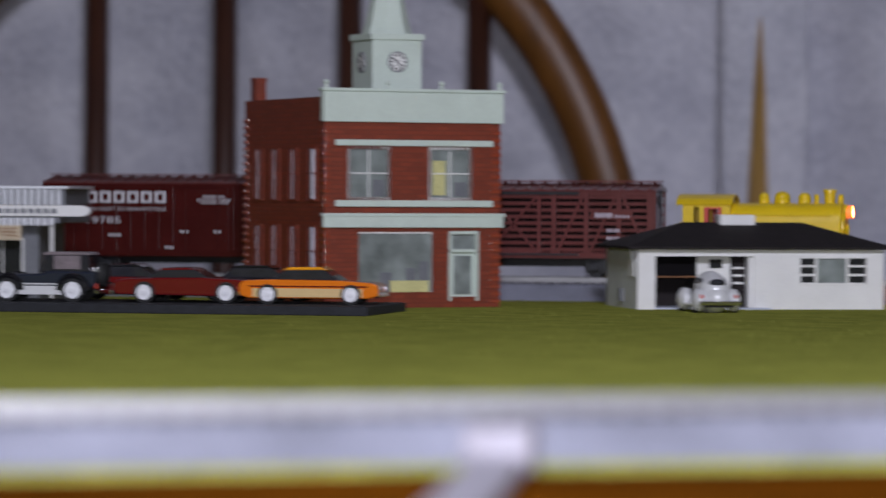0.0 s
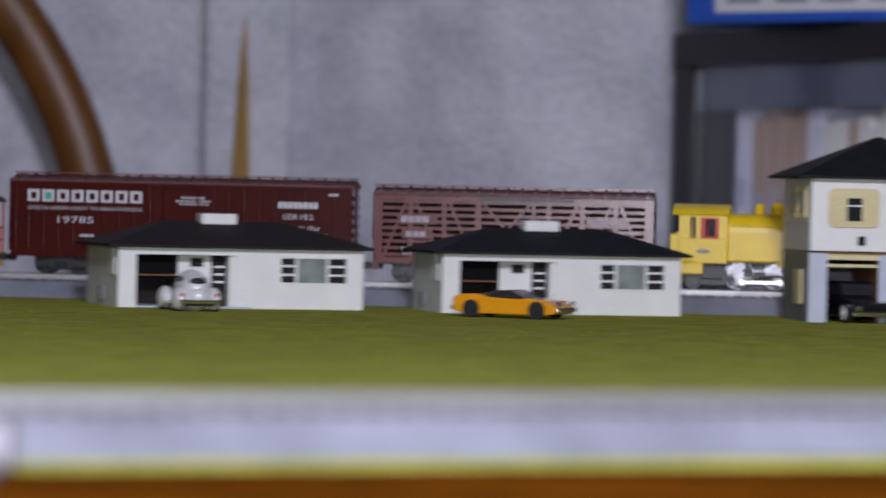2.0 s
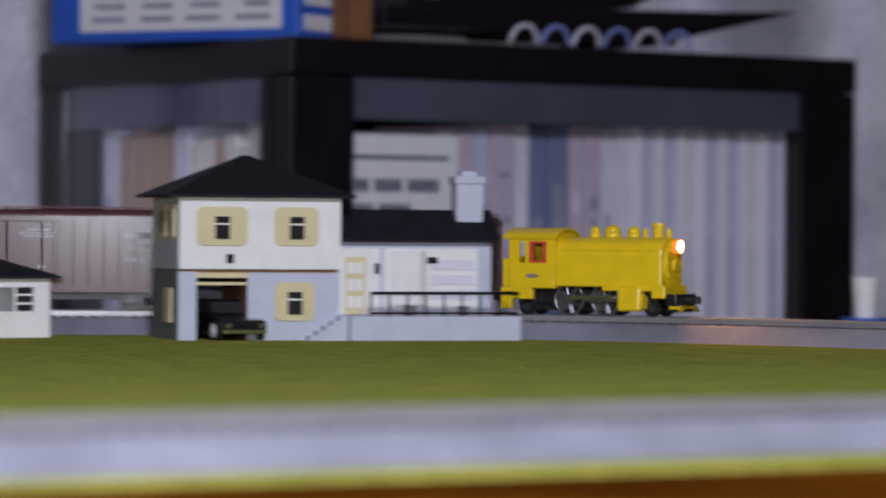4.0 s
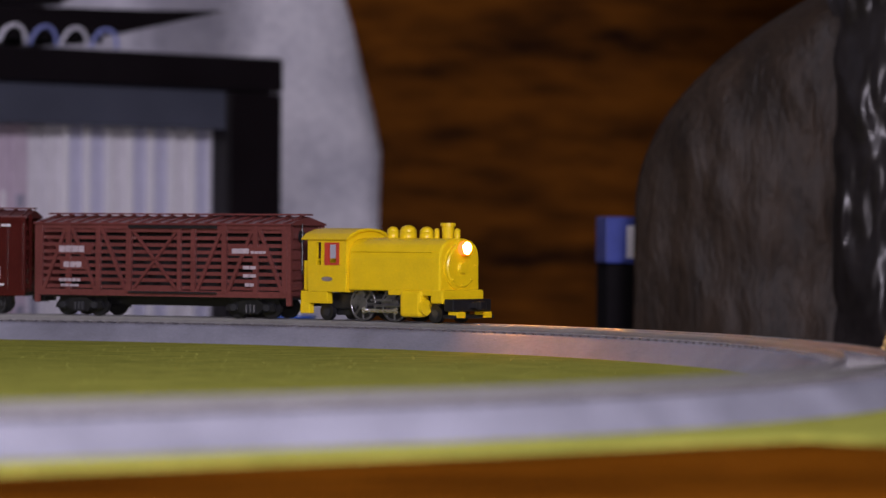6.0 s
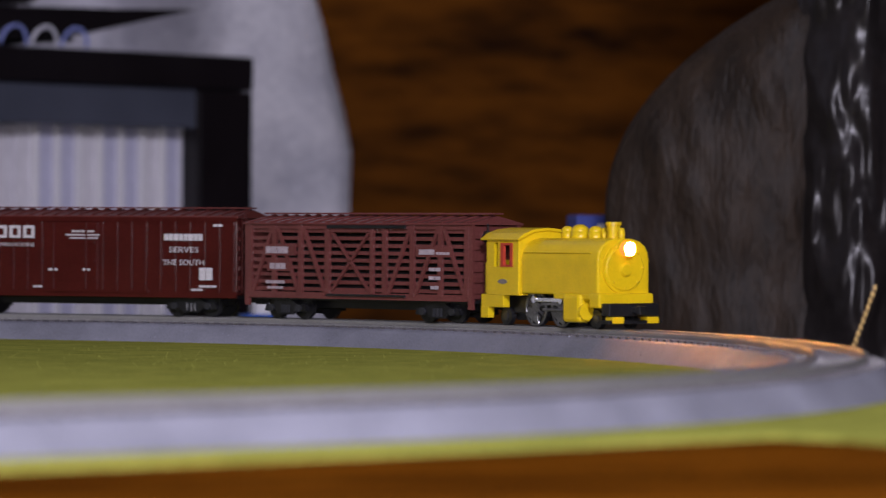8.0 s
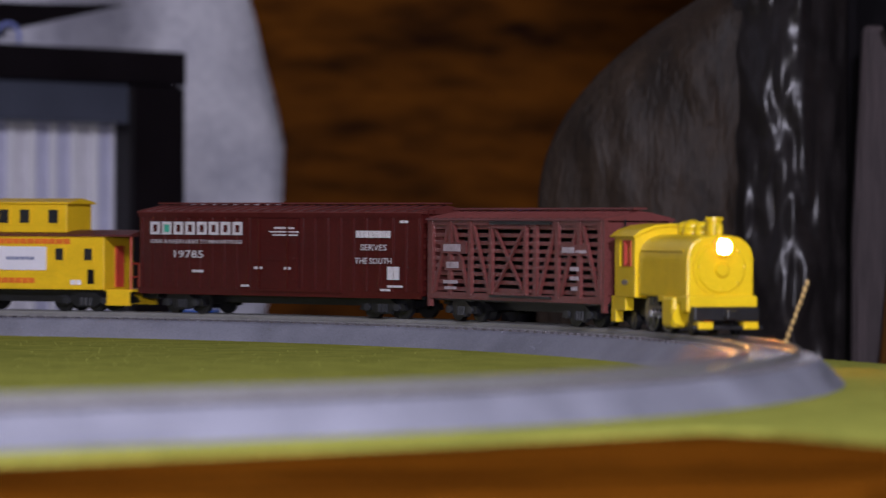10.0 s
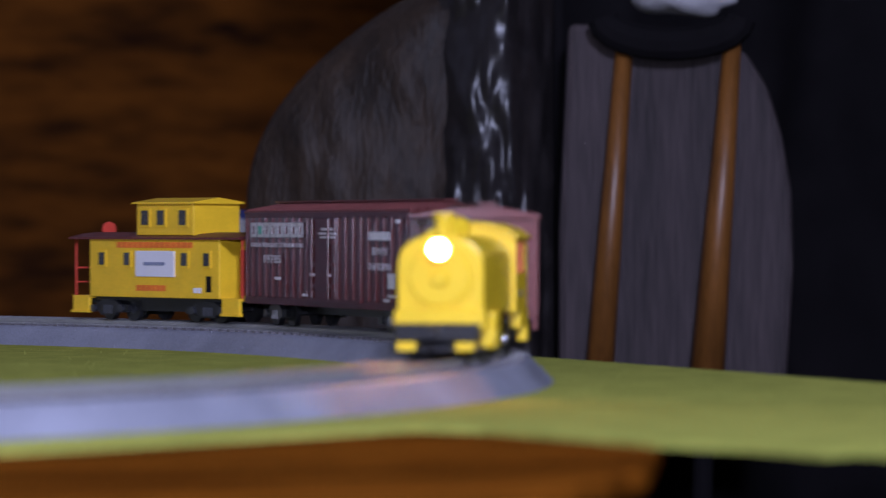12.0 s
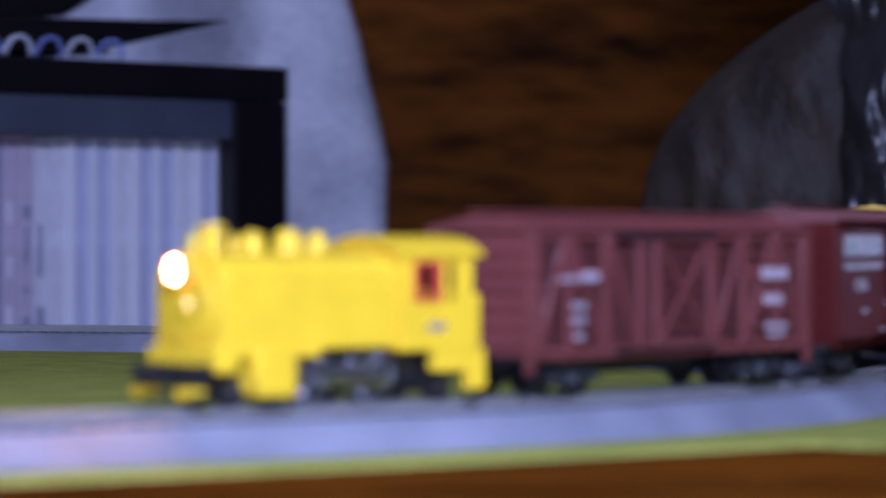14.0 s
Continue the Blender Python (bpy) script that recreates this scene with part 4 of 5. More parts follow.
def hip_roof(bm, x0, x1, y0, y1, z0, z1, inset, slab=1.2):
    yc = (y0 + y1) / 2
    base = [bm.verts.new(p) for p in ((x0, y0, z0), (x1, y0, z0), (x1, y1, z0), (x0, y1, z0))]
    low = [bm.verts.new((v.co.x, v.co.y, z0 - slab)) for v in base]
    if x1 - x0 - 2 * inset > 0.5:
        r = [bm.verts.new((x0 + inset, yc, z1)), bm.verts.new((x1 - inset, yc, z1))]
    else:
        r = [bm.verts.new(((x0 + x1) / 2, yc, z1))] * 2
    for f in ((base[0], base[1], r[1], r[0]) if r[0] != r[1] else (base[0], base[1], r[0]), (base[1], base[2], r[1]),
              (base[2], base[3], r[0], r[1]) if r[0] != r[1] else (base[2], base[3], r[0]), (base[3], base[0], r[0])):
        bm.faces.new(f)
    for i in range(4):
        bm.faces.new((low[i], low[(i + 1) % 4], base[(i + 1) % 4], base[i]))
    bm.faces.new(low[::-1])
    bmesh.ops.recalc_face_normals(bm, faces=bm.faces)
    return bm


def ranch_house(m, label, roof, D):
    H = thing("ranch_house", label, "model house", m, group="bungalows in a row")
    W = 117.0
    Z = 28.0
    yb = 9.0                      # the recessed entrance between garage pier and front room
    bm = box(B(), 0, 8.5, 0, 2, 0, Z)
    box(bm, 8.5, 55, 0, 2, 24.5, Z)
    part("garage_front", bm, WHITE, H)
    bm = box(B(), 55, 76, 0, 2, 0, Z)
    box(bm, 110, W, 0, 2, 0, Z)
    box(bm, 76, 110, 0, 2, 0, 11.8)
    box(bm, 76, 110, 0, 2, 24.2, Z)
    part("front_wall", bm, WHITE, H)
    part("east_wall", box(B(), W - 2, W, 2, D, 0, Z), WHITE, H)
    part("back_wall", box(B(), 0, W, D - 2, D, 0, Z), WHITE, H)
    part("brick_side_wall", box(box(B(), 0, 2, 2, D, 0, Z - 6), 0, 2, 14, D, Z - 6, Z), PALEGREY, H, "grey side wall")
    part("porch_wall", box(box(B(), 30, 53, yb, yb + 1.5, 0, Z), 53, 55, 2, yb + 1.5, 0, Z), WHITE, H)
    part("garage_inside", box(box(B(), 8.5, 30, yb + 20, yb + 21, 0, Z), 29.5, 30, yb, yb + 20, 0, Z), INSIDE, H)
    part("garage_lintel", box(B(), 8.5, 30, yb, yb + 1.0, 14.5, 15.2), BROWNCARD, H)
    bx("garage_door", CHARCOAL, H, 8.5, 29, yb + 1, yb + 2, 15, 25, label="half-raised dark garage door")
    bx("small_window", DARKPANE, H, 36, 42, yb - 0.6, yb, 19, 23)
    d = bx("front_door", INSIDE, H, 46, 53, yb - 0.8, yb, 1, 24.5, label="dark front door with pale bars")
    for z in (11.5, 15, 18.5):
        bx("door_bar", WHITE, d, 47, 52, yb - 1.5, yb - 0.6, z, z + 1)
    # the three-part window
    win = new("wide_window")
    win.parent = H
    bx("centre_pane", PANE, win, 85, 99, 0.8, 1.2, 12, 24)
    for x0 in (76.8, 100.2):
        for k in range(3):
            bx("side_pane", DARKPANE, win, x0, x0 + 7.5, 0.9, 1.3, 12.2 + k * 4.1, 15.3 + k * 4.1)
    bm = B()
    for a in (76, 84, 99, 108.6):
        box(bm, a, a + 1.2, -0.5, 1.6, 11.6, 24.4)
    for x0 in (76.8, 100.2):
        for k in range(4):
            box(bm, x0, x0 + 8, -0.4, 1.6, 11.4 + k * 4.1, 12.4 + k * 4.1)
    box(bm, 85, 99, -0.4, 1.6, 23.6, 24.6)
    box(bm, 85, 99, -0.4, 1.6, 11.3, 12.3)
    part("window_frame", bm, WHITE, win)
    for k in range(3):
        bx("curtain_fold", HOUSEGREY, win, 86 + k * 4, 88.6 + k * 4, 1.3, 1.9, 12, 23)
    part("floor_slab", box(B(), 8.5, 55, 2, D - 2, 0, 0.8), HOUSEGREY, H)
    part("path", box(B(), 30, 62, -6, 0, 0, 0.8, 0.2), HOUSEGREY, H)
    bx("side_window", WHITE, H, -0.6, 0, 6, 16, 15, 23)
    bx("meter", DARKGREY, H, -1.5, 0, 30, 35, 3, 9)
    part("roof", hip_roof(B(), -5, W + 4, -4.5, D + 4, Z + 1.0, 40.0, 34), roof, H)
    part("chimney", box(B(), 46, 63, D / 2 - 5, D / 2 + 5, 38.5, 43.6, 0.6), WHITE, H, "flat white chimney block")
    return H


def split_level():
    H = thing("split_level_house", "grey and white model house with black roofs and cream shutters", "model house", pose(0.0388, 1.700, TOP, 0, 0, 11))
    W, D = 77.0, 58.0
    # ground floor with the open garage
    part("garage_pier", box(B(), 0, 8.5, 0, 3, 0, 32), HOUSEGREY, H)
    part("lower_wall", box(B(), 33, W, 1, 3, 0, 32), HOUSEGREY, H)
    part("lower_side", box(B(), 0, 2, 3, D, 0, 34), DARKGREY, H)
    part("inner_wall", box(B(), 33, 35, 3, D, 0, 32), BROWNCARD, H)
    part("lower_back", box(B(), 0, W, D - 2, D, 0, 34), DARKGREY, H)
    part("east_wall", box(B(), W - 2, W, 3, D, 0, 66), HOUSEGREY, H)
    part("garage_beam", box(box(B(), 8.5, 33, 1.2, 3, 29.0, 32), 8.5, 33, 4, 6, 25.5, 27, 0.2), CREAM, H)
    part("upper_floor", box(B(), 2, W - 2, 0, D - 2, 31.8, 33), BROWNCARD, H)
    # white upper floor
    part("upper_front", box(B(), 0, W, -2, 0.2, 33, 66.5, 0.3), WHITE, H)
    part("upper_side", box(B(), 0, 2, 0.2, D, 46, 66.5), WHITE, H)
    part("upper_side_base", box(B(), -0.2, 2, 0.2, D, 33, 46), HOUSEGREY, H)
    part("upper_back", box(B(), 2, W - 2, D - 2, D, 34, 66.5), WHITE, H)
    part("roof", hip_roof(B(), -7, W + 6, -7, D + 6, 67.6, 86.5, 43.5), ROOFBLK, H)

    def shuttered(x, z, w, h, y, big=True):
        win = new("shuttered_window")
        win.parent = H
        bm = prism(B(), [(x + 2, z), (x + w - 2, z), (x + w, z + 2), (x + w, z + h - 2), (x + w - 2, z + h), (x + 2, z + h), (x, z + h - 2), (x, z + 2)], y - 1.0, y, "y", 0.2)
        part("surround", bm, CREAM, win, "cream shutters and surround")
        cx = x + w / 2
        bx("pane", DARKPANE, win, cx - 3.4, cx + 3.4, y - 1.5, y - 0.9, z + 3, z + h - 4.5)
        bx("glazing_bar", WHITE, win, cx - 3.4, cx + 3.4, y - 1.9, y - 1.3, z + h / 2 + 0.6, z + h / 2 + 1.4)
        for s in (-1, 1):
            for k in range(5):
                bx("louvre", CREAM, win, *sorted((cx + s * 4.6, cx + s * (w / 2 - 1.2))), y - 1.4, y - 0.8, z + 2.6 + k * 2.6, z + 4.2 + k * 2.6)
        return win
    shuttered(8, 44, 24, 18, -2)
    shuttered(45, 44, 21, 18, -2)
    shuttered(46, 9, 19, 18, 1)
    for y0 in (8, 26):
        w = bx("side_window", CREAM, H, -1, 0, y0, y0 + 13, 48, 63)
        bx("pane", DARKPANE, w, -1.3, -0.8, y0 + 4, y0 + 9, 50, 60)
    bx("side_window_low", CREAM, H, -1, 0, 14, 28, 8, 24)
    bx("porch_lamp", CHARCOAL, H, 22.2, 25.4, -3.4, -2, 36, 40)
    # one-storey wing
    x0, x1 = W, W + 77
    yw, DW = 10.0, 25.0
    part("wing_front", box(B(), x0, x1, yw, yw + 2, 0, 47), HOUSEGREY, H)
    part("wing_side", box(B(), x1 - 2, x1, yw + 2, DW, 0, 47), HOUSEGREY, H)
    part("wing_back", box(B(), x0, x1, DW - 2, DW, 0, 47), HOUSEGREY, H)
    part("wing_roof", prism(B(), [(yw - 5, 46), (yw - 5, 47.2), (20, 61.5), (DW + 2, 47.2), (DW + 2, 46)], x0 + 0.4, x1 + 3, "x"), ROOFBLK, H)
    bm = box(B(), x1 - 16, x1 - 3, 14, 24, 52, 77)
    box(bm, x1 - 17, x1 - 2, 13, 25, 74, 77.5, 0.3)
    box(bm, x1 - 13, x1 - 6, 16, 22, 77.5, 80)
    part("chimney", bm, HOUSEGREY, H)
    d = bx("front_door", CREAM, H, x0 + 5, x0 + 15, yw - 1, yw, 12, 39, label="cream panelled door")
    for r in range(3):
        for c in range(2):
            bx("door_panel", WHITE, d, x0 + 6.2 + c * 4, x0 + 9.4 + c * 4, yw - 1.4, yw - 0.9, 15 + r * 8, 20.5 + r * 8)
    bx("door_surround", WHITE, H, x0 + 1.5, x0 + 22, yw - 0.5, yw, 12, 43)
    bx("wall_lantern", CHARCOAL, H, x0 + 19.6, x0 + 21.4, yw - 2.2, yw - 0.5, 31, 36)
    win = new("picture_window")
    win.parent = H
    bx("sash", WHITE, win, x0 + 24, x0 + 70, yw - 1.2, yw, 14, 43)
    bm = B()
    prism(bm, [(x0 + 27, yw - 1.2), (x0 + 31, yw - 4), (x0 + 41, yw - 4), (x0 + 45, yw - 1.2)], 14, 42, "z")
    part("bay", bm, WHITE, win)
    for k in range(3):
        bx("louvre_bar", TAG, win, x0 + 47, x0 + 68, yw - 1.9, yw - 1.1, 19 + k * 7, 23.6 + k * 7)
    bx("opening", DARKPANE, win, x0 + 45, x0 + 50, yw - 2.2, yw - 1.0, 36, 39)
    # porch deck with rails
    part("porch_deck", box(B(), x0 + 2, x1 + 8, -13, yw, 0, 11.5, 0.4), HOUSEGREY, H)
    bm = B()
    for i in range(5):
        box(bm, x0 - 16 + i * 3.6, x0 + 2, -7, 1.0, i * 2.3, (i + 1) * 2.3)
    part("porch_steps", bm, HOUSEGREY, H)
    ya = -11.5
    rail = new("porch_railing")
    rail.parent = H
    bx("top_rail", CHARCOAL, rail, x0 + 12, x1 + 7, ya - 0.7, ya + 0.7, 21.5, 23)
    bx("foot_rail", CHARCOAL, rail, x0 + 12, x1 + 7, ya - 0.6, ya + 0.6, 12.4, 13.4)
    for i in range(9):
        xx = x0 + 12 + i * (x1 - x0 - 6) / 8
        bx("baluster", CHARCOAL, rail, xx - 0.4, xx + 0.4, ya - 0.4, ya + 0.4, 11.5, 22)
    bx("end_rail", CHARCOAL, rail, x1 + 6.2, x1 + 7.4, ya, yw, 21.5, 23)
    for k in range(2):
        part("porch_pot", rod(B(), (x0 + 35 + 26 * k, 2, 11.5), (x0 + 35 + 26 * k, 2, 16), 2.2, 2.8, 14), DARKGREY, H)
    return H


def diner():
    H = thing("diner", "silver-roofed model roadside diner with a cream sign", "model building", pose(-0.681, 1.625, TOP, 0, 0, 8))
    W, D = 150.0, 70.0
    part("wall_block", box(B(), 0, W - 26, 4, D, 0, 38), DARKGREY, H)
    part("roof", box(B(), -4, W - 14, -8, D + 4, 38, 41, 0.4), DARKGREY, H)
    bm = B()
    for i in range(43):
        box(bm, i * 3.2, i * 3.2 + 1.7, -7, -5.5, 46.5, 54, 0.3)
    part("corrugated_upper", bm, CORRUG, H)
    part("upper_wall", box(B(), 0, W - 12, -5.6, D - 10, 46.5, 54), DARKGREY, H)
    part("upper_cap", box(B(), -1, W - 10, -7.6, D - 9, 54, 55.4, 0.3), CORRUG, H)
    part("fascia", prism(B(), [(-4, 41.2), (W - 3, 41.2), (W, 42.2), (W + 0.8, 43.8), (W, 45.4), (W - 3, 46.4), (-4, 46.4)], -9.5, -7, "y", 0.2), WHITE, H, "rounded silver-white fascia")
    bars("fascia_print", H, DARKGREY, 96, 42.6, 40, 2.2, -9.5, 11, 1.2)
    bm = B()
    for i in range(42):
        box(bm, i * 3.2, i * 3.2 + 2.2, -9.0, -8.0, 36.8, 40.6, 0.3)
    part("eaves_strip", bm, CORRUG, H)
    sg = bx("sign", SIGNCREAM, H, 78, 118, -8.4, -7.2, 30, 37.4, label="cream sign with brown lettering")
    text_part("sign_lettering", "COFFEE", 5.6, BROWNCARD, sg, mm(107, -8.5, 33.6, 90), width=18)
    bars("sign_bars", sg, BROWNCARD, 80, 32, 17, 3.4, -8.4, 5)
    for x in (3, 50, 100, W - 18):
        part("post", rod(B(), (x, -6, 0), (x, -6, 38), 1.0, seg=10), WHITE, H)
    for x in (10, 40, 70, 98):
        window(H, x, 10, 18, 20, 3.8, WHITE, DARKPANE, 1, 0)
    return H


town_hall()
ranch_house(pose(-0.277, 1.667, TOP, 0, 0, 22), "white model bungalow with brown-black hip roof and open garage", ROOFBRN, 68.0)
ranch_house(pose(-0.1305, 1.700, TOP, 0, 0, 20), "white model bungalow with blue-black hip roof and open garage", ROOFBLK, 52.0)
split_level()
diner()
pad = part("asphalt_pad", box(B(), -0.95, -0.371, 1.528, 1.602, TOP, TOP + 0.004, 0.0005), ASPHALT, None, scale=1.0)
tagged(pad, "black strip of asphalt road lying on the grass mat", "road pad")


# ---- model cars (local x ahead, y left, z up) ----
def car(label, m, paint, profile, roof, width, wheels, r, trim=None, roofmat=None, glass=None, low=None, rim=None):
    C = thing("toy_car", label, "toy car", m, group="toy cars")
    h = width / 2
    body = part("body", prism(B(), profile, -h, h, "y", 0.9), paint, C)
    if low:
        for side in (-1, 1):
            bx("side_panel", low, C, profile[0][0] * 0.8, profile[0][0] * -0.78, *sorted((side * h, side * (h + 0.25))), 3.2, 7.0)
    if glass:
        part("glasshouse", prism(B(), glass, -h + 1.6, h - 1.6, "y", 0.6), GLASSDK, C)
    if roof:
        part("roof", prism(B(), roof, -h + 1.5, h - 1.5, "y", 0.5), roofmat or paint, C)
    for x in wheels:
        for side in (-1, 1):
            w = new("wheel")
            w.parent = C
            w.matrix_local = mm(x, side * (h - 0.6), r)
            part("tyre", rod(B(), (0, -1.5, 0), (0, 1.5, 0), r, seg=24), RUBBER, w)
            part("rim", rod(rod(B(), (0, side * 1.3, 0), (0, side * 1.8, 0), r * 0.72, seg=20), (0, side * 1.7, 0), (0, side * 2.3, 0), r * 0.3, r * 0.2, 12), rim or RIM, w)
    x0, x1 = min(p[0] for p in profile), max(p[0] for p in profile)
    for x, s in ((x0, -1), (x1, 1)):
        bx("bumper", CHROME, C, *sorted((x - s * 0.3, x + s * 1.0)), -h + 0.6, h - 0.6, 3.4, 5.4, 0.3)
        for side in (-1, 1):
            lampm = CHROME if s > 0 else WINRED
            part("headlight" if s > 0 else "tail_light", rod(B(), (x - s * 0.6, side * (h - 3), 7), (x + s * 0.5, side * (h - 3), 7), 1.3, seg=12), lampm, C)
    for side in (-1, 1):
        bx("trim_strip", trim or CHROME, C, x0 * 0.85, x1 * 0.85, *sorted((side * h, side * (h + 0.3))), 7.6, 8.2)
    return C


SEDAN = [(-31, 4), (-31, 8.6), (-29, 10.4), (-16, 10.9), (14, 10.6), (28, 9.6), (31, 8.4), (31, 4), (27, 2.6), (-27, 2.6)]
SEDAN_GLASS = [(-17, 10.5), (-10, 15.4), (6, 15.6), (14, 10.4)]
SEDAN_ROOF = [(-12, 14.8), (-9, 16.2), (5, 16.4), (8, 15.0)]
GZ = TOP + 0.004
car("orange and yellow lowrider coupe with chrome wheels on the asphalt strip", pose(-0.404, 1.563, GZ, 0, 0, 3), CARORANGE, SEDAN, SEDAN_ROOF, 22, (-18, 19), 4.4, CARRED, CARYEL, SEDAN_GLASS, CARCREAM)
car("dark red saloon with large chrome wheels on the asphalt strip", pose(-0.460, 1.563, GZ, 0, 0, 182), CARRED, [(-32, 4.5), (-32.5, 8), (-28, 10.4), (-8, 11.4), (12, 11.2), (27, 10.6), (32, 9.4), (33, 6), (31, 3.6), (-28, 3)], [(-5, 14.6), (-2, 15.6), (10, 15.4), (13, 14.2)], 23, (-19, 18), 4.7, CARRED, CARRED, [(-11, 10.8), (-4, 15.0), (11, 15.0), (17, 10.8)])
car("black hardtop coupe parked behind the lowrider", pose(-0.436, 1.592, GZ, 0, 0, 4), CARBLACK, SEDAN, SEDAN_ROOF, 22, (-18, 19), 4.4, CARBLACK, CARBLACK, SEDAN_GLASS)
car("bright red coupe with black roof parked on the asphalt strip", pose(-0.496, 1.590, GZ, 0, 0, 3), CARRED, SEDAN, SEDAN_ROOF, 22, (-18, 19), 4.4, CHROME, CARBLACK, SEDAN_GLASS)
jeep = car("dark off-road jeep with silver sill and mauve soft top", pose(-0.526, 1.560, GZ, 0, 0, 184), CARSLATE, [(-25, 7), (-25, 13.5), (-4, 13.8), (-1, 12.6), (22, 12), (25, 10), (25, 7), (18, 5), (-18, 5)], [(-22, 20.6), (-21, 22), (-2, 22), (0, 20.6)], 22, (-15, 15), 5.2, CARSILVER, JEEPTOP, [(-22.5, 13), (-21.5, 21), (-2, 21), (1, 13)], CARSILVER)
part("spare_wheel", rod(rod(B(), (-25.2, 3, 12), (-28.6, 3, 12), 5.4, seg=24), (-28.6, 3, 12), (-29.2, 3, 12), 3.0, seg=20), RUBBER, jeep)
for side in (-1, 1):
    for x in (-15, 15):
        part("wheel_guard", tube([Vector((x + 6.6 * math.cos(math.pi * k / 8), side * 10.6, 5.2 + 6.4 * math.sin(math.pi * k / 8))) for k in range(9)], 1.5, 8), CARBLACK, jeep)
    bx("soft_top_side", JEEPTOP, jeep, -18, -6, *sorted((side * 9.2, side * 9.9)), 14.5, 20.4)

def rounded_car(label, m, paint):
    """A tall pre-war saloon with a domed body and swelling wings."""
    C = thing("toy_car", label, "toy car", m, group="toy cars")

    def egg(bm, x, y, z, rx, ry, rz):
        bmesh.ops.create_uvsphere(bm, u_segments=24, v_segments=14, radius=1, matrix=Matrix.Translation((x, y, z)) @ Matrix.Diagonal((rx, ry, rz, 1)))
        return bm
    part("body", egg(egg(B(), -4, 0, 6.6, 20, 9.6, 7.6), 12, 0, 6.6, 13, 6.5, 6.0), paint, C, smooth=True)
    part("cabin", egg(egg(B(), -3, 0, 10.6, 14.5, 8.4, 8.0), -9, 0, 9.6, 12, 8.6, 7.4), paint, C, smooth=True)
    part("rear_window", egg(B(), -17.0, 0, 13.4, 3.6, 4.6, 1.9), GLASSDK, C, smooth=True)
    part("windscreen", egg(B(), 7.0, 0, 13.4, 4.6, 6.2, 2.4), GLASSDK, C, smooth=True)
    for s in (-1, 1):
        part("side_window", egg(B(), -3, s * 6.3, 13.6, 8.0, 1.7, 2.2), GLASSDK, C, smooth=True)
        for x in (-14, 16):
            part("wing", egg(B(), x, s * 9.6, 5.6, 7.6, 3.6, 5.2), paint, C, smooth=True)
            w = new("wheel")
            w.parent = C
            w.matrix_local = mm(x, s * 10.4, 4.2)
            part("tyre", rod(B(), (0, -1.6, 0), (0, 1.6, 0), 4.2, seg=24), RUBBER, w)
            part("rim", rod(B(), (0, s * 1.5, 0), (0, s * 2.0, 0), 2.9, seg=20), RIM, w)
        bx("running_board", paint, C, -8, 9, *sorted((s * 8.5, s * 12)), 3.0, 4.2, 0.3)
        part("headlight", rod(B(), (20, s * 6.6, 8.6), (23.5, s * 6.6, 8.6), 1.8, seg=14), CHROME, C)
        part("tail_light", rod(B(), (-21.4, s * 9.4, 7.4), (-20.4, s * 9.4, 7.4), 1.0, seg=12), WINRED, C)
    for x in (-24, 26):
        bx("bumper", CHROME, C, x - 0.7, x + 0.7, -11.5, 11.5, 3.6, 5.4, 0.4)
    part("chassis", box(B(), -23, 25, -8, 8, 2.6, 4.6), TRAINBLK, C)
    return C


rounded_car("silver-grey rounded vintage car parked before the garage", pose(-0.2405, 1.644, TOP, 0, 0, 113) @ Matrix.Diagonal((0.84, 0.84, 1.0, 1)), CARSILVER)
car("amber-yellow low sports car parked before the garage", pose(-0.0945, 1.654, TOP, 0, 0, -20), CARYEL, [(-25, 3), (-25.5, 9), (-22, 10.4), (-14, 10.8), (-8, 9.4), (6, 8.8), (12, 9.4), (20, 8.2), (25.5, 5.4), (25, 2.6), (20, 1.8), (-20, 1.8)], None, 22, (-16, 16), 4.0, CARYEL, None, [(-11, 9.2), (-6, 12.4), (2, 12.8), (10, 8.8)], None, RUBBER)
car("black vintage sedan standing in the open garage", pose(0.0615, 1.722, TOP, 0, 0, -72), CARBLACK, [(-24, 4), (-24, 10), (-20, 13), (8, 13), (12, 11), (24, 9.6), (26, 7), (26, 4), (20, 2.6), (-20, 2.6)], [(-18, 17.8), (-15, 19), (3, 19), (5, 17.6)], 22, (-15, 16), 4.6, CHROME, CARBLACK, [(-20, 13), (-16, 18.2), (4, 18.2), (9, 12)])

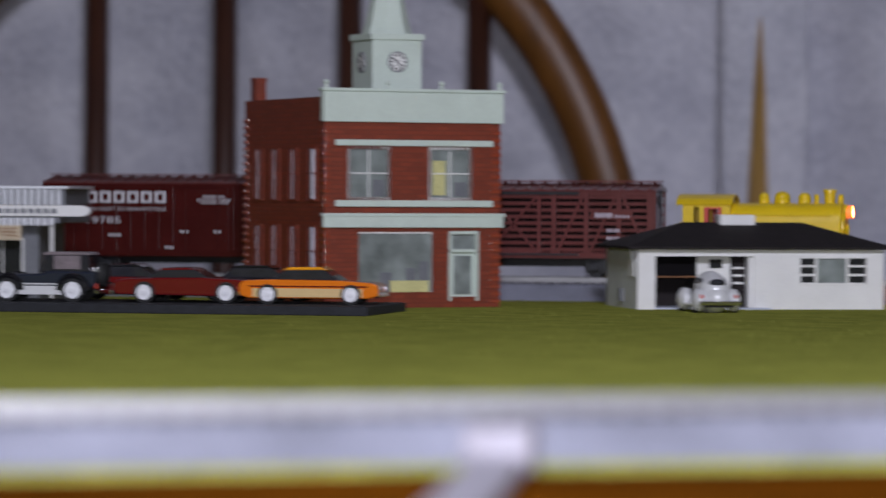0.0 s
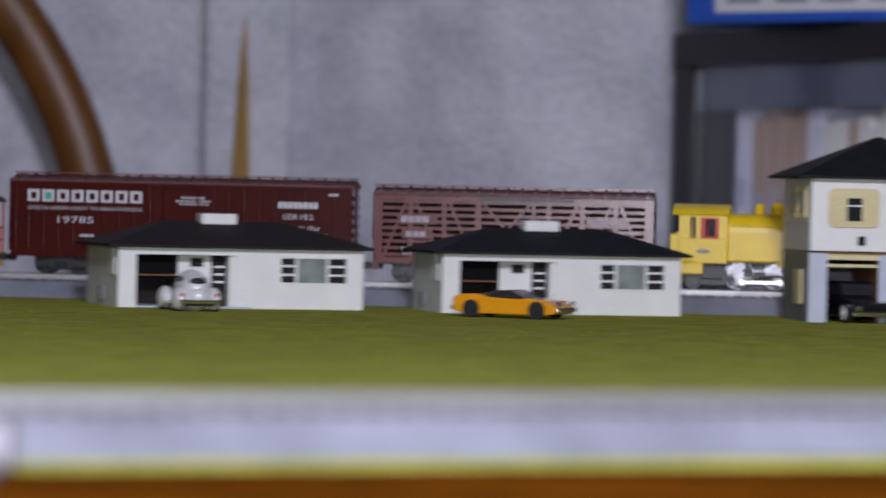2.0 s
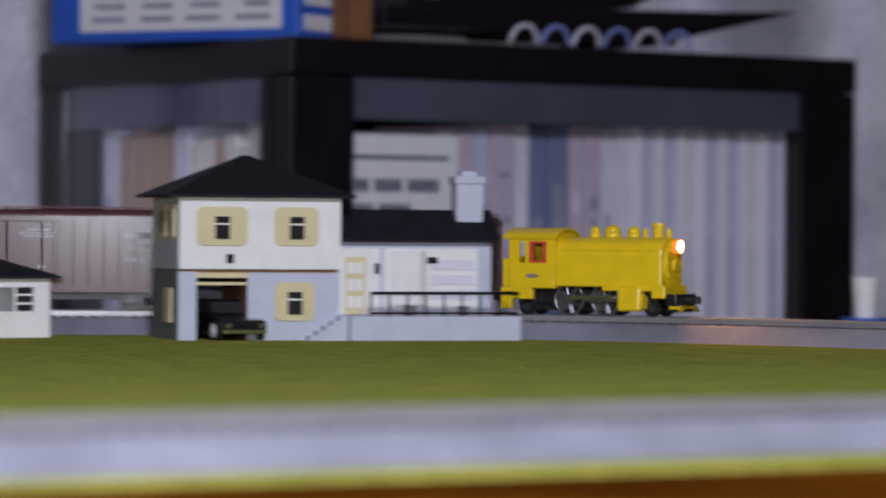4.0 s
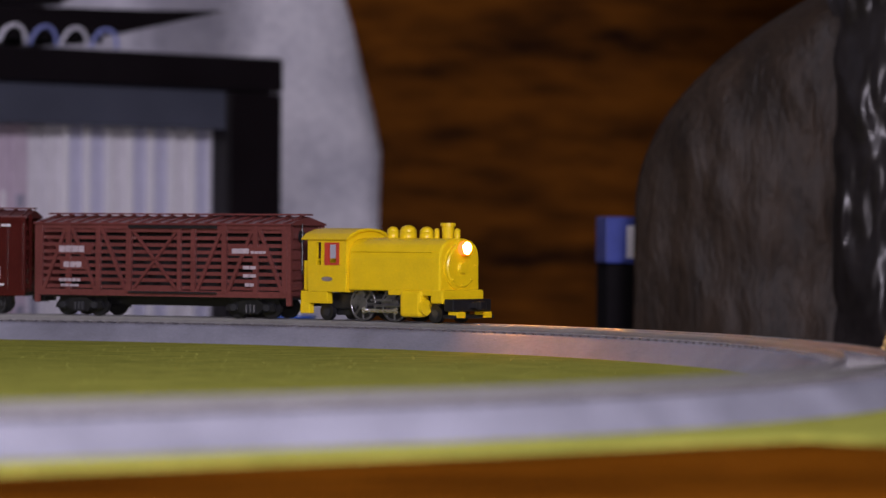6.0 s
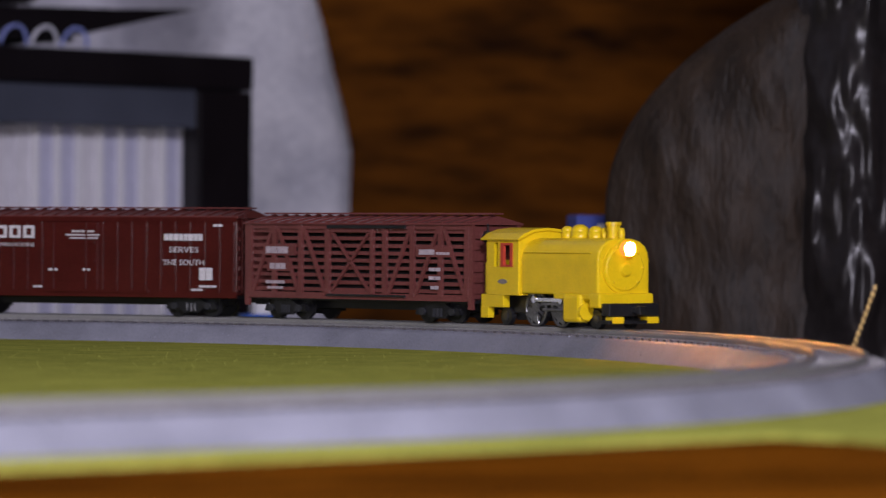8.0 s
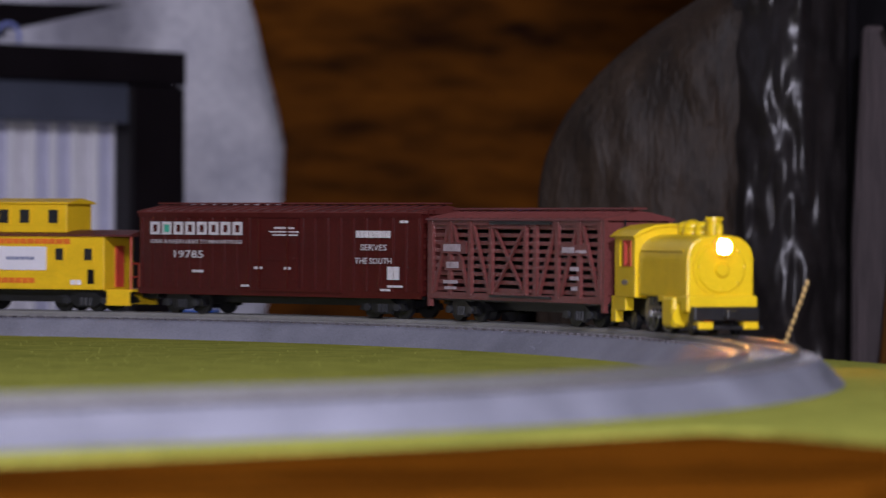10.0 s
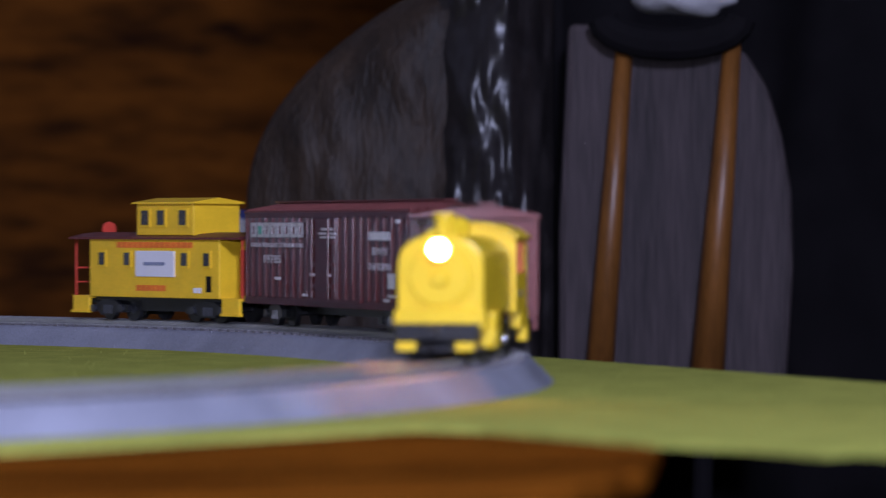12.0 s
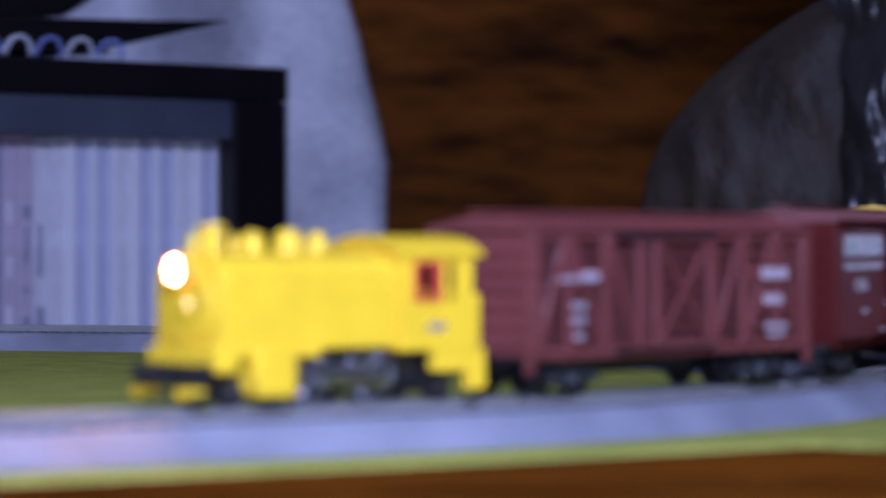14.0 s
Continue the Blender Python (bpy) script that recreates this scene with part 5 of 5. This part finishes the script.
# ---- behind the layout ----
def cloth(name, x0, x1, z0, z1, y, mat, folds, depth, nx=120, nz=40, edge=0.0, seed=1.0, near=lambda x: 0.0, flare=0.0):
    """A hanging cloth: a wrinkled sheet with real thickness."""
    bm = B()
    grid = []
    for j in range(nz + 1):
        row = []
        for i in range(nx + 1):
            u, v = i / nx, j / nz
            z = z0 + (z1 - z0) * v
            wob = edge * (noise.noise((seed, z * 5.0, 2.0)) + 0.5 * noise.noise((seed, z * 14.0, 7.0)))
            x = x0 + (x1 - x0) * u + (wob + flare * (1 - min(1, max(0, (z - 0.83) / 0.16)))) * u * u
            f = math.sin(x * folds + 1.5 * noise.noise((x * 2, z * 1.2, seed))) * depth + depth * 1.9 * noise.noise((x * 7, z * 5, seed + 3)) + depth * 0.9 * noise.noise((x * 22 + z * 9, z * 16, seed + 5))
            row.append(bm.verts.new((x, y + f - near(x), z)))
        grid.append(row)
    for j in range(nz):
        for i in range(nx):
            bm.faces.new((grid[j][i], grid[j][i + 1], grid[j + 1][i + 1], grid[j + 1][i]))
    ob = part(name, bm, mat, None, scale=1.0, smooth=True)
    sol = ob.modifiers.new("thickness", "SOLIDIFY")
    sol.thickness = 0.004
    return ob


tagged(cloth("hanging_sheet", -1.9, 0.617, 0.02, 2.2, 2.92, SHEET, 13.0, 0.014, nx=190, nz=70, edge=0.02, flare=0.030, near=lambda x: 0.30 * (1 - min(1, max(0, (x + 0.03) / 0.06))) ** 2 + 0.20 * min(1, max(0, (x - 0.48) / 0.06)) ** 2), "wrinkled white cloth sheet hung behind the layout", "sheet")


def bow_chair():
    C = thing("bow_back_chair", "dark wooden bow-back chair with upright spindles", "chair", pose(-0.60, 2.40, 0))
    cx = 0.0
    bm = B()
    # bow: a bent hoop from the seat over the spindles
    line = [(0.284, 0.44)] + [(0.284 * math.cos(math.pi * i / 40), 0.714 + 0.325 * math.sin(math.pi * i / 40)) for i in range(41)] + [(-0.284, 0.44)]
    rings = []
    for i, (x, z) in enumerate(line):
        (xa, za), (xb, zb) = line[max(0, i - 1)], line[min(len(line) - 1, i + 1)]
        n = Vector((zb - za, 0, xa - xb)).normalized()
        rings.append([bm.verts.new((x + 0.0195 * math.cos(k * math.pi / 6) * n.x, 0.013 * math.sin(k * math.pi / 6), z + 0.0195 * math.cos(k * math.pi / 6) * n.z)) for k in range(12)])
    for p, q in zip(rings, rings[1:]):
        for k in range(12):
            bm.faces.new((p[k], p[(k + 1) % 12], q[(k + 1) % 12], q[k]))
    bmesh.ops.recalc_face_normals(bm, faces=bm.faces)
    part("bow", bm, GOLDWOOD, C, "bent golden-brown wooden bow", scale=1.0, smooth=True)
    for x in (-0.201, -0.104, -0.007, 0.086, 0.181):
        top = 0.714 + 0.325 * math.sqrt(1 - (x / 0.284) ** 2)
        part("spindle", rod(B(), (x, 0, 0.44), (x * 0.99, 0, top), 0.0092, 0.0086, 12), CHAIRWOOD, C, scale=1.0, smooth=True)
    part("seat", prism(B(), [(-0.30, -0.02), (-0.24, -0.44), (0.24, -0.44), (0.30, -0.02), (0.22, 0.05), (-0.22, 0.05)], 0.42, 0.46, "z", 0.01), CHAIRWOOD, C, scale=1.0)
    for x, y in ((-0.22, -0.36), (0.22, -0.36), (-0.22, 0.0), (0.22, 0.0)):
        part("leg", rod(B(), (x * 1.1, y * 1.1, 0), (x, y, 0.43), 0.014, 0.018, 12), CHAIRWOOD, C, scale=1.0)
    return C


bow_chair().matrix_world = pose(-0.7155, 2.54, 0)
tagged(cloth("cloth_strip", -0.366, -0.306, 0.3, 2.1, 2.562, SHEET, 40.0, 0.004, nx=24, nz=60, edge=0.01, seed=8.0), "narrow strip of white cloth hung before the sheet", "cloth strip")
pole = thing("wooden_pole", "thin tapering light wooden pole leaning behind the layout", "pole", pose(-0.345, 2.53, 0))
part("shaft", rod(B(), (0, 0, 0), (0.006, 0.03, 0.955), 0.040, 0.001, 18), POLEWOOD, pole, scale=1.0, smooth=True)


def cabinet():
    """Black shelf unit with a corner towards the room; x along its open front, y along its glazed side."""
    C = thing("shelf_cabinet", "black shelf cabinet with open front and glazed side", "cabinet", pose(0.1207, 2.297, 0, 0, 0, 30))
    W, D, Z = 0.474, 0.322, 0.923
    P = 0.050
    for x, y in ((0.001, 0.001), (W - P, 0.001), (0.001, D - 0.02), (W - P, D - 0.02)):
        part("post", box(B(), x, x + P, y, y + 0.019, 0, Z - 0.0245, 0.002), BLACKLAM, C, scale=1.0)
    part("top", box(B(), 0, W, 0, D, Z - 0.024, Z, 0.002), BLACKLAM, C, scale=1.0)
    part("side_panel", box(B(), W - 0.018, W - 0.001, 0.02, D - 0.02, 0, Z - 0.0245), BLACKLAM, C, scale=1.0)
    part("back_panel", box(B(), P, W - P, D - 0.012, D - 0.002, 0, Z - 0.0245), GREYBACK, C, scale=1.0)
    # added boards: their slate colour imitates the shaded space above the books
    part("front_gap_board", box(B(), P, W - P, 0.005, 0.011, Z - 0.051, Z - 0.0245), SLATE, C, "slate-blue board standing in for the dim space above the books", scale=1.0)
    part("side_gap_board", box(B(), 0.0100, 0.0145, 0.032, D - 0.028, Z - 0.054, Z - 0.0245), SLATE, C, "slate-blue board standing in for the dim space above the books", scale=1.0)
    part("shelf", box(B(), 0.004, W - 0.02, 0.02, D - 0.014, 0.64, 0.66), BLACKLAM, C, scale=1.0)
    part("plinth", box(B(), 0.004, W - 0.02, 0.02, D - 0.014, 0, 0.08), BLACKLAM, C, scale=1.0)
    bm = B()
    box(bm, 0, 0.018, 0.02, 0.032, 0.08, Z - 0.0245)
    box(bm, 0, 0.018, D - 0.028, D - 0.02, 0.08, Z - 0.0245)
    part("side_frame", bm, BLACKLAM, C, scale=1.0)
    g = part("side_glass", box(B(), 0.006, 0.009, 0.032, D - 0.028, 0.08, Z - 0.0245), glass_material("cabinet_glass", (0.85, 0.88, 0.95)), C, scale=1.0)
    g.visible_shadow = False
    return C


cab = cabinet()
CM = cab.matrix_world.copy()
cr = random.Random(9)
SPINES = [material("spine_" + n, c, 0.45, var=0.15, scale=60) for n, c in (("white", (0.76, 0.74, 0.80)), ("mauve", (0.60, 0.50, 0.60)), ("lilac", (0.58, 0.58, 0.74)), ("slate", (0.20, 0.23, 0.38)), ("cream", (0.82, 0.77, 0.66)), ("tan", (0.48, 0.32, 0.22)))]


def book(x, y, w, d, h, mat, turn=0.0, printed=True):
    b = thing("book", "upright book with a pale printed spine on the cabinet's shelf", "book", CM @ pose(x, y, 0.66, 0, 0, turn), group="books on the shelf")
    part("cover", box(B(), 0, w, 0.001, d, 0, h, 0.0006), mat, b, scale=1.0)
    part("pages", box(B(), 0.0015, w - 0.0015, 0.004, d + 0.001, 0.003, h - 0.003), PAPER, b, scale=1.0)
    z = h * cr.uniform(0.72, 0.85)
    ink = PALEINK if cr.random() < 0.6 else PAPER
    while printed and z > h * 0.2:
        k = cr.uniform(0.003, 0.05)
        i0 = cr.uniform(0.25, 0.42)
        part("spine_print", box(B(), w * i0, w * (1 - i0), -0.0004, 0.0012, z - k, z), ink, b, scale=1.0)
        z -= k + cr.uniform(0.004, 0.045)


x = 0.135
i = 0
while x < 0.440:
    w = cr.uniform(0.011, 0.02) if x < 0.26 else 0.0135
    if x < 0.275:
        book(x, 0.029 + cr.uniform(0, 0.005), w, 0.14, 0.216 + cr.uniform(-0.010, 0.003), SPINES[cr.choice((0, 1, 2, 1, 3, 0, 1))])
        x += w + 0.0008
    else:
        # slim folders in pale lilac, parted by cream booklets that stand proud
        book(x, 0.030, w, 0.14, 0.218, SPINES[2 if i % 3 else 0], printed=False)
        book(x + w + 0.0006, 0.025, 0.0030, 0.14, 0.2195, PAPER, printed=False)
        x += w + 0.0052
        i += 1
y = 0.034
while y < 0.262:
    w = cr.uniform(0.012, 0.02)
    b = book(0.021, y + w, w, 0.06, cr.uniform(0.195, 0.213), SPINES[cr.choice((4, 4, 5, 0, 4, 0))], -90)
    y += w + 0.001

sign = thing("paper_sign", "white printed paper sign standing in the cabinet", "sign", CM @ pose(0.051, 0.012, 0.66))
part("sheet", box(B(), 0, 0.088, 0, 0.0012, 0, 0.203), PAPER, sign, scale=1.0)
bm = B()
for x0, x1, z0, z1 in ((0.0, 0.080, 0.187, 0.1895), (0.0, 0.080, 0.140, 0.1415)):
    box(bm, x0, x1, -0.0006, 0.0002, z0, z1)
for z0, h, words in ((0.166, 0.0085, (4, 6, 7)), (0.150, 0.0085, (5, 7)), (0.122, 0.007, (4, 5, 4))):
    x0 = 0.004
    for n in words:
        for k in range(n):
            box(bm, x0, x0 + 0.0025, -0.0006, 0.0002, z0, z0 + h)
            x0 += 0.0036
        x0 += 0.004
part("print", bm, SIGNINK, sign, scale=1.0)

# what lies on the cabinet
ZT = 0.923
bb = thing("blue_box", "bright blue cardboard box with white printed label on the cabinet", "box", pose(0.128, 2.335, ZT, 0, 0, 146))
part("carton", box(B(), 0, 0.19, -0.055, 0, 0, 0.14, 0.002), BLUE, bb, scale=1.0)
part("label", box(B(), 0.012, 0.166, 0.0, 0.0012, 0.007, 0.135), PAPER, bb, scale=1.0)
bm = B()
for c in range(4):
    for r in range(14):
        w = cr.uniform(0.016, 0.027)
        box(bm, 0.02 + c * 0.037, 0.02 + c * 0.037 + w, 0.001, 0.002, 0.013 + r * 0.0086, 0.0165 + r * 0.0086)
part("label_print", bm, PALEINK, bb, scale=1.0)
bm = box(B(), -0.0012, 0, -0.047, -0.008, 0.022, 0.13)
box(bm, -0.0012, 0, -0.047, -0.008, 0.006, 0.016)
part("end_label", bm, PAPER, bb, scale=1.0)
bc = thing("brown_carton", "plain brown cardboard carton on the cabinet", "box", pose(0.163, 2.343, ZT, 0, 0, 30))
part("carton", box(B(), 0, 0.016, 0, 0.024, 0, 0.15, 0.001), BROWNCARD, bc, scale=1.0)
pp = thing("paper_stack", "loose stack of white papers on the cabinet", "papers", CM @ pose(0.10, 0.05, ZT))
for k in range(5):
    part("sheet_of_paper", box(B(), 0.004 * k, 0.15 + 0.003 * k, 0.003 * k, 0.2, 0.0016 * k, 0.0016 * k + 0.0012), PAPER, pp, scale=1.0)
tr = thing("document_tray", "black flat document tray on the cabinet", "tray", CM @ pose(0.085, 0.02, ZT + 0.009))
part("tray_base", prism(B(), [(0.0, 0.002), (0.25, 0.002), (0.355, 0.024), (0.28, 0.021), (0.0, 0.015)], 0.0, 0.22, "y", 0.001), BLACKLAM, tr, scale=1.0)
part("tray_lid", prism(B(), [(0.03, 0.016), (0.22, 0.022), (0.255, 0.040), (0.06, 0.052), (0.03, 0.030)], 0.02, 0.2, "y", 0.001), BLACKLAM, tr, scale=1.0)
WIRE = (material("white_wire", (0.78, 0.78, 0.88), 0.4), material("blue_wire", (0.30, 0.36, 0.78), 0.4))
nb = thing("spiral_notebook", "spiral-bound notebook with pale wire loops", "notebook", CM @ pose(0.18, 0.012, ZT + 0.005))
part("cover", box(B(), 0, 0.14, 0.0, 0.12, 0.0, 0.006), CHARCOAL, nb, scale=1.0)
for k in range(6):
    pts = [Vector((0.008 + k * 0.026 - 0.011 * math.cos(a * math.pi / 11), -0.004 - 0.003 * math.sin(a * math.pi / 11), -0.0035 + 0.0125 * math.sin(a * math.pi / 11))) for a in range(12)]
    part("wire_loop", tube(pts, 0.0013, 8), WIRE[k % 2], nb, scale=1.0, smooth=True)
gj = thing("glass_bowl", "pale green glass dish on the cabinet", "dish", CM @ pose(0.15, 0.20, ZT + 0.009))
bm = rod(B(), (0, 0, 0.0), (0, 0, 0.05), 0.045, 0.07, 28)
part("dish", bm, material("pale_green_glaze", (0.40, 0.50, 0.46), 0.2, var=0.2, scale=20), gj, scale=1.0)

cup = thing("white_cup", "small white cup on a blue saucer behind the track", "cup", pose(0.415, 1.955, TOP))
part("saucer", rod(B(), (0, 0, 0), (0, 0, 0.006), 0.010, 0.014, 24), BLUE, cup, scale=1.0)
part("bowl", rod(B(), (0, 0, 0.006), (0, 0, 0.028), 0.0055, 0.0075, 24), WHITE, cup, scale=1.0)


# ---- chairs beyond the table's end ----
BRASS = material("brass_zip", (0.40, 0.27, 0.11), 0.45, 1.0, var=0.2, scale=300)
def jacket():
    J = thing("leather_jacket", "dark brown creased leather jacket draped over a chair", "jacket", pose(0.675, 1.86, 0, 0, 0, -20))
    part("hanger_post", box(B(), 0.02, 0.05, 0.02, 0.05, 0.0, 0.93, 0.006), CHARCOAL, J, scale=1.0)

    def shell(x0, x1, top, bulge, seed, crease, rise, lean, freq, nx=80, nz=110):
        bm = B()
        grid = []
        for j in range(nz + 1):
            v = j / nz
            row = []
            for i in range(nx + 1):
                u = i / nx
                z = 0.45 + (top - 0.45) * v
                c, hw = (x0 + x1) / 2, (x1 - x0) / 2
                w = max(0.0, v - rise) / (1 - rise)
                left = -1.08 + lean * w ** 2.2
                s = left + (1.0 - left) * u
                x = c + hw * s * (1.0 + 0.06 * (1 - v))
                y = -bulge * (1 - (2 * u - 1) ** 2)
                n = noise.noise((x * 26, z * 9, seed)) + 0.6 * noise.noise((x * 60, z * 26, seed + 2))
                ridge = abs(noise.noise((x * freq + 5 * z, z * freq * 0.42, seed + 9)))
                y += 0.003 * n - crease * (0.5 - ridge) - crease * 0.6 * abs(noise.noise((x * freq * 2.2, z * freq * 0.9 + 9 * x, seed + 4)))
                row.append(bm.verts.new((x, y, z)))
            grid.append(row)
        for j in range(nz):
            for i in range(nx):
                bm.faces.new((grid[j][i], grid[j][i + 1], grid[j + 1][i + 1], grid[j + 1][i]))
        return bm
    for nm, args in (("back_panel", (-0.083, 0.072, 0.940, 0.026, 3.0, 0.0060, 0.74, 1.44, 26.0)), ("sleeve", (0.010, 0.074, 1.10, 0.040, 8.0, 0.017, 0.85, 0.2, 40.0))):
        ob = part(nm, shell(*args), LEATHER if nm == "back_panel" else GLOSSLEATHER, J, scale=1.0, smooth=True)
        ob.modifiers.new("thickness", "SOLIDIFY").thickness = 0.003
    bm = B()
    for i in range(14):
        z = 0.728 + 0.0034 * i
        box(bm, 0.036 + i * 0.0012, 0.0376 + i * 0.0012, -0.062, -0.040, z, z + 0.0026)
    part("zip", bm, BRASS, J, scale=1.0)
    return J


jacket()


def side_chair():
    C = thing("dining_chair", "wooden dining chair with lilac-grey upholstered back", "chair", pose(0.788, 1.80, 0, 0, 0, -24))
    for x, r in ((-0.020, 0.0080), (0.037, 0.0098)):
        part("back_post", rod(B(), (x - 0.009, -0.018, 0.71), (x + 0.006, -0.012, 0.908), r, 0.0046, 14), GOLDWOOD, C, scale=1.0, smooth=True)
        part("rear_leg", rod(B(), (x - 0.03, -0.018, 0.0), (x - 0.009, -0.018, 0.71), 0.0055, 0.0055, 14), CHARCOAL, C, "black rear leg", scale=1.0)
    pts = [(-0.05, 0.715), (0.071, 0.715), (0.075, 0.78), (0.074, 0.82), (0.069, 0.85), (0.061, 0.876), (0.050, 0.894), (0.030, 0.906), (-0.045, 0.91), (-0.05, 0.80)]
    part("upholstered_back", prism(B(), pts, -0.008, 0.02, "y", 0.004), LINING, C, scale=1.0)
    bm = tube([Vector((0.010 + 0.036 * math.cos(math.pi * i / 11), -0.02, 0.912 - 0.014 * math.sin(math.pi * i / 11))) for i in range(12)], 0.009, 10)
    part("top_rail", bm, CHARCOAL, C, scale=1.0)
    part("seat", box(B(), -0.16, 0.16, 0.0, 0.36, 0.40, 0.45, 0.02), CHARCOAL, C, scale=1.0)
    for x, y in ((-0.14, 0.34), (0.14, 0.34)):
        part("leg", rod(B(), (x, y, 0), (x, y, 0.41), 0.012, seg=12), GOLDWOOD, C, scale=1.0)
    return C


side_chair()
nap = thing("folded_cloth", "crumpled white cloth lying over the chair's top rail", "cloth", pose(0.796, 1.775, 0.921, 0, 0, -24))
bm = B()
bmesh.ops.create_uvsphere(bm, u_segments=40, v_segments=20, radius=1.0, matrix=Matrix.Diagonal((0.028, 0.014, 0.008, 1)))
for v in bm.verts:
    v.co += v.co.normalized() * 0.006 * noise.noise(v.co * 70.0)
part("fabric", bm, material("grey_linen", (0.34, 0.33, 0.34), 0.8, var=0.3, scale=60), nap, scale=1.0, smooth=True)
coat = cloth("black_coat", 0.70, 0.765, 0.3, 1.25, 1.86, CHARCOAL, 60.0, 0.008, nx=30, nz=40, seed=4.0)
tagged(coat, "black cloth coat hanging between the two chairs", "coat")
coat2 = cloth("black_curtain", 0.79, 1.5, 0.02, 2.0, 1.98, CHARCOAL, 40.0, 0.02, nx=80, nz=30, seed=6.0)
tagged(coat2, "black curtain hanging beyond the chairs", "curtain")
bag = thing("blue_carton", "small blue and white carton beside the draped chair", "box", pose(0.609, 1.965, 0))
part("stand", box(B(), -0.012, 0.02, 0, 0.02, 0.0, 0.785), CHARCOAL, bag, scale=1.0)
part("carton", box(B(), -0.014, 0.014, -0.004, 0.016, 0.785, 0.811, 0.001), material("navy_card", (0.035, 0.06, 0.30), 0.5, var=0.2, scale=60), bag, scale=1.0)
part("label", box(B(), -0.002, 0.009, -0.0052, -0.0035, 0.788, 0.806), PAPER, bag, scale=1.0)


# ---- what moves ----
TRAVEL = ((-0.5, -0.2925), (0, -0.2296), (1, -0.1005), (2, 0.0245), (3, 0.1464), (3.5, 0.2044), (4.2, 0.2804), (5.2, 0.390), (6.3, 0.4885), (6.5, 0.5035), (7.2, 0.537), (8.2, 0.609), (9.3, 0.680), (9.5, 0.692),
          (10, 0.752), (10.5, 0.815), (11, 0.883), (11.5, 0.9535), (12, 1.0126), (12.5, 1.0829), (13, 1.163), (13.5, 1.2365), (14, 1.3095), (14.5, 1.385))


def travelled(t):
    """Metres that the locomotive's middle has gone along the line."""
    k = max(i for i in range(len(TRAVEL) - 1) if TRAVEL[i][0] <= t or i == 0)
    (t0, s0), (t1, s1) = TRAVEL[k], TRAVEL[k + 1]

    def slope(i):
        i = min(max(i, 1), len(TRAVEL) - 2)
        return (TRAVEL[i + 1][1] - TRAVEL[i - 1][1]) / (TRAVEL[i + 1][0] - TRAVEL[i - 1][0])
    h = t1 - t0
    u = (t - t0) / h
    m0, m1 = slope(k) * h, slope(k + 1) * h
    return (2 * u ** 3 - 3 * u * u + 1) * s0 + (u ** 3 - 2 * u * u + u) * m0 + (-2 * u ** 3 + 3 * u * u) * s1 + (u ** 3 - u * u) * m1


def riding(s, half):
    xa, ya, _ = on_track(s + half)
    xb, yb, _ = on_track(s - half)
    return pose((xa + xb) / 2, (ya + yb) / 2, RAIL, 0, 0, math.degrees(math.atan2(ya - yb, xa - xb)))


# the bodies sit lower on their wheels than drawn above, and the caboose is longer
MOVING = {ob for ob, *_ in AXLES} | {ob for ob, *_ in RODS}
for ob, e, f in ((loco, 1.0, 0.965), (stock, 1.0, 0.945), (boxcar, 1.0, 0.945), (cab_car, 1.15, 0.95)):
    for ch in ob.children:
        if ch in MOVING:
            ch.matrix_local = Matrix.Translation((ch.matrix_local.translation.x * (e - 1), 0, 0)) @ ch.matrix_local
        else:
            ch.matrix_local = Matrix.Diagonal((e, 1, f, 1)) @ ch.matrix_local


def motions():
    for ob, back, half in ((loco, 0.0, 0.012), (stock, 0.1218, 0.046), (boxcar, 0.2855, 0.060), (cab_car, 0.4375, 0.0345)):
        walk(ob, [(k * 0.2, riding(travelled(k * 0.2) - back, half)) for k in range(71)])
    step = 1 / 15
    n = 210
    for ax, r in AXLES:
        x, y, z = ax.matrix_local.translation
        walk(ax, [(k * step, pose(x, y, z, 0, math.degrees((travelled(k * step) - travelled(0)) * 1000 / r) % 360, 0)) for k in range(n + 1)])
    for rd, crank, r in RODS:
        rows = []
        for k in range(n + 1):
            a = (travelled(k * step) - travelled(0)) * 1000 / r
            rows.append((k * step, mm(crank * math.cos(a), 0, r - crank * math.sin(a))))
        walk(rd, rows)


motions()
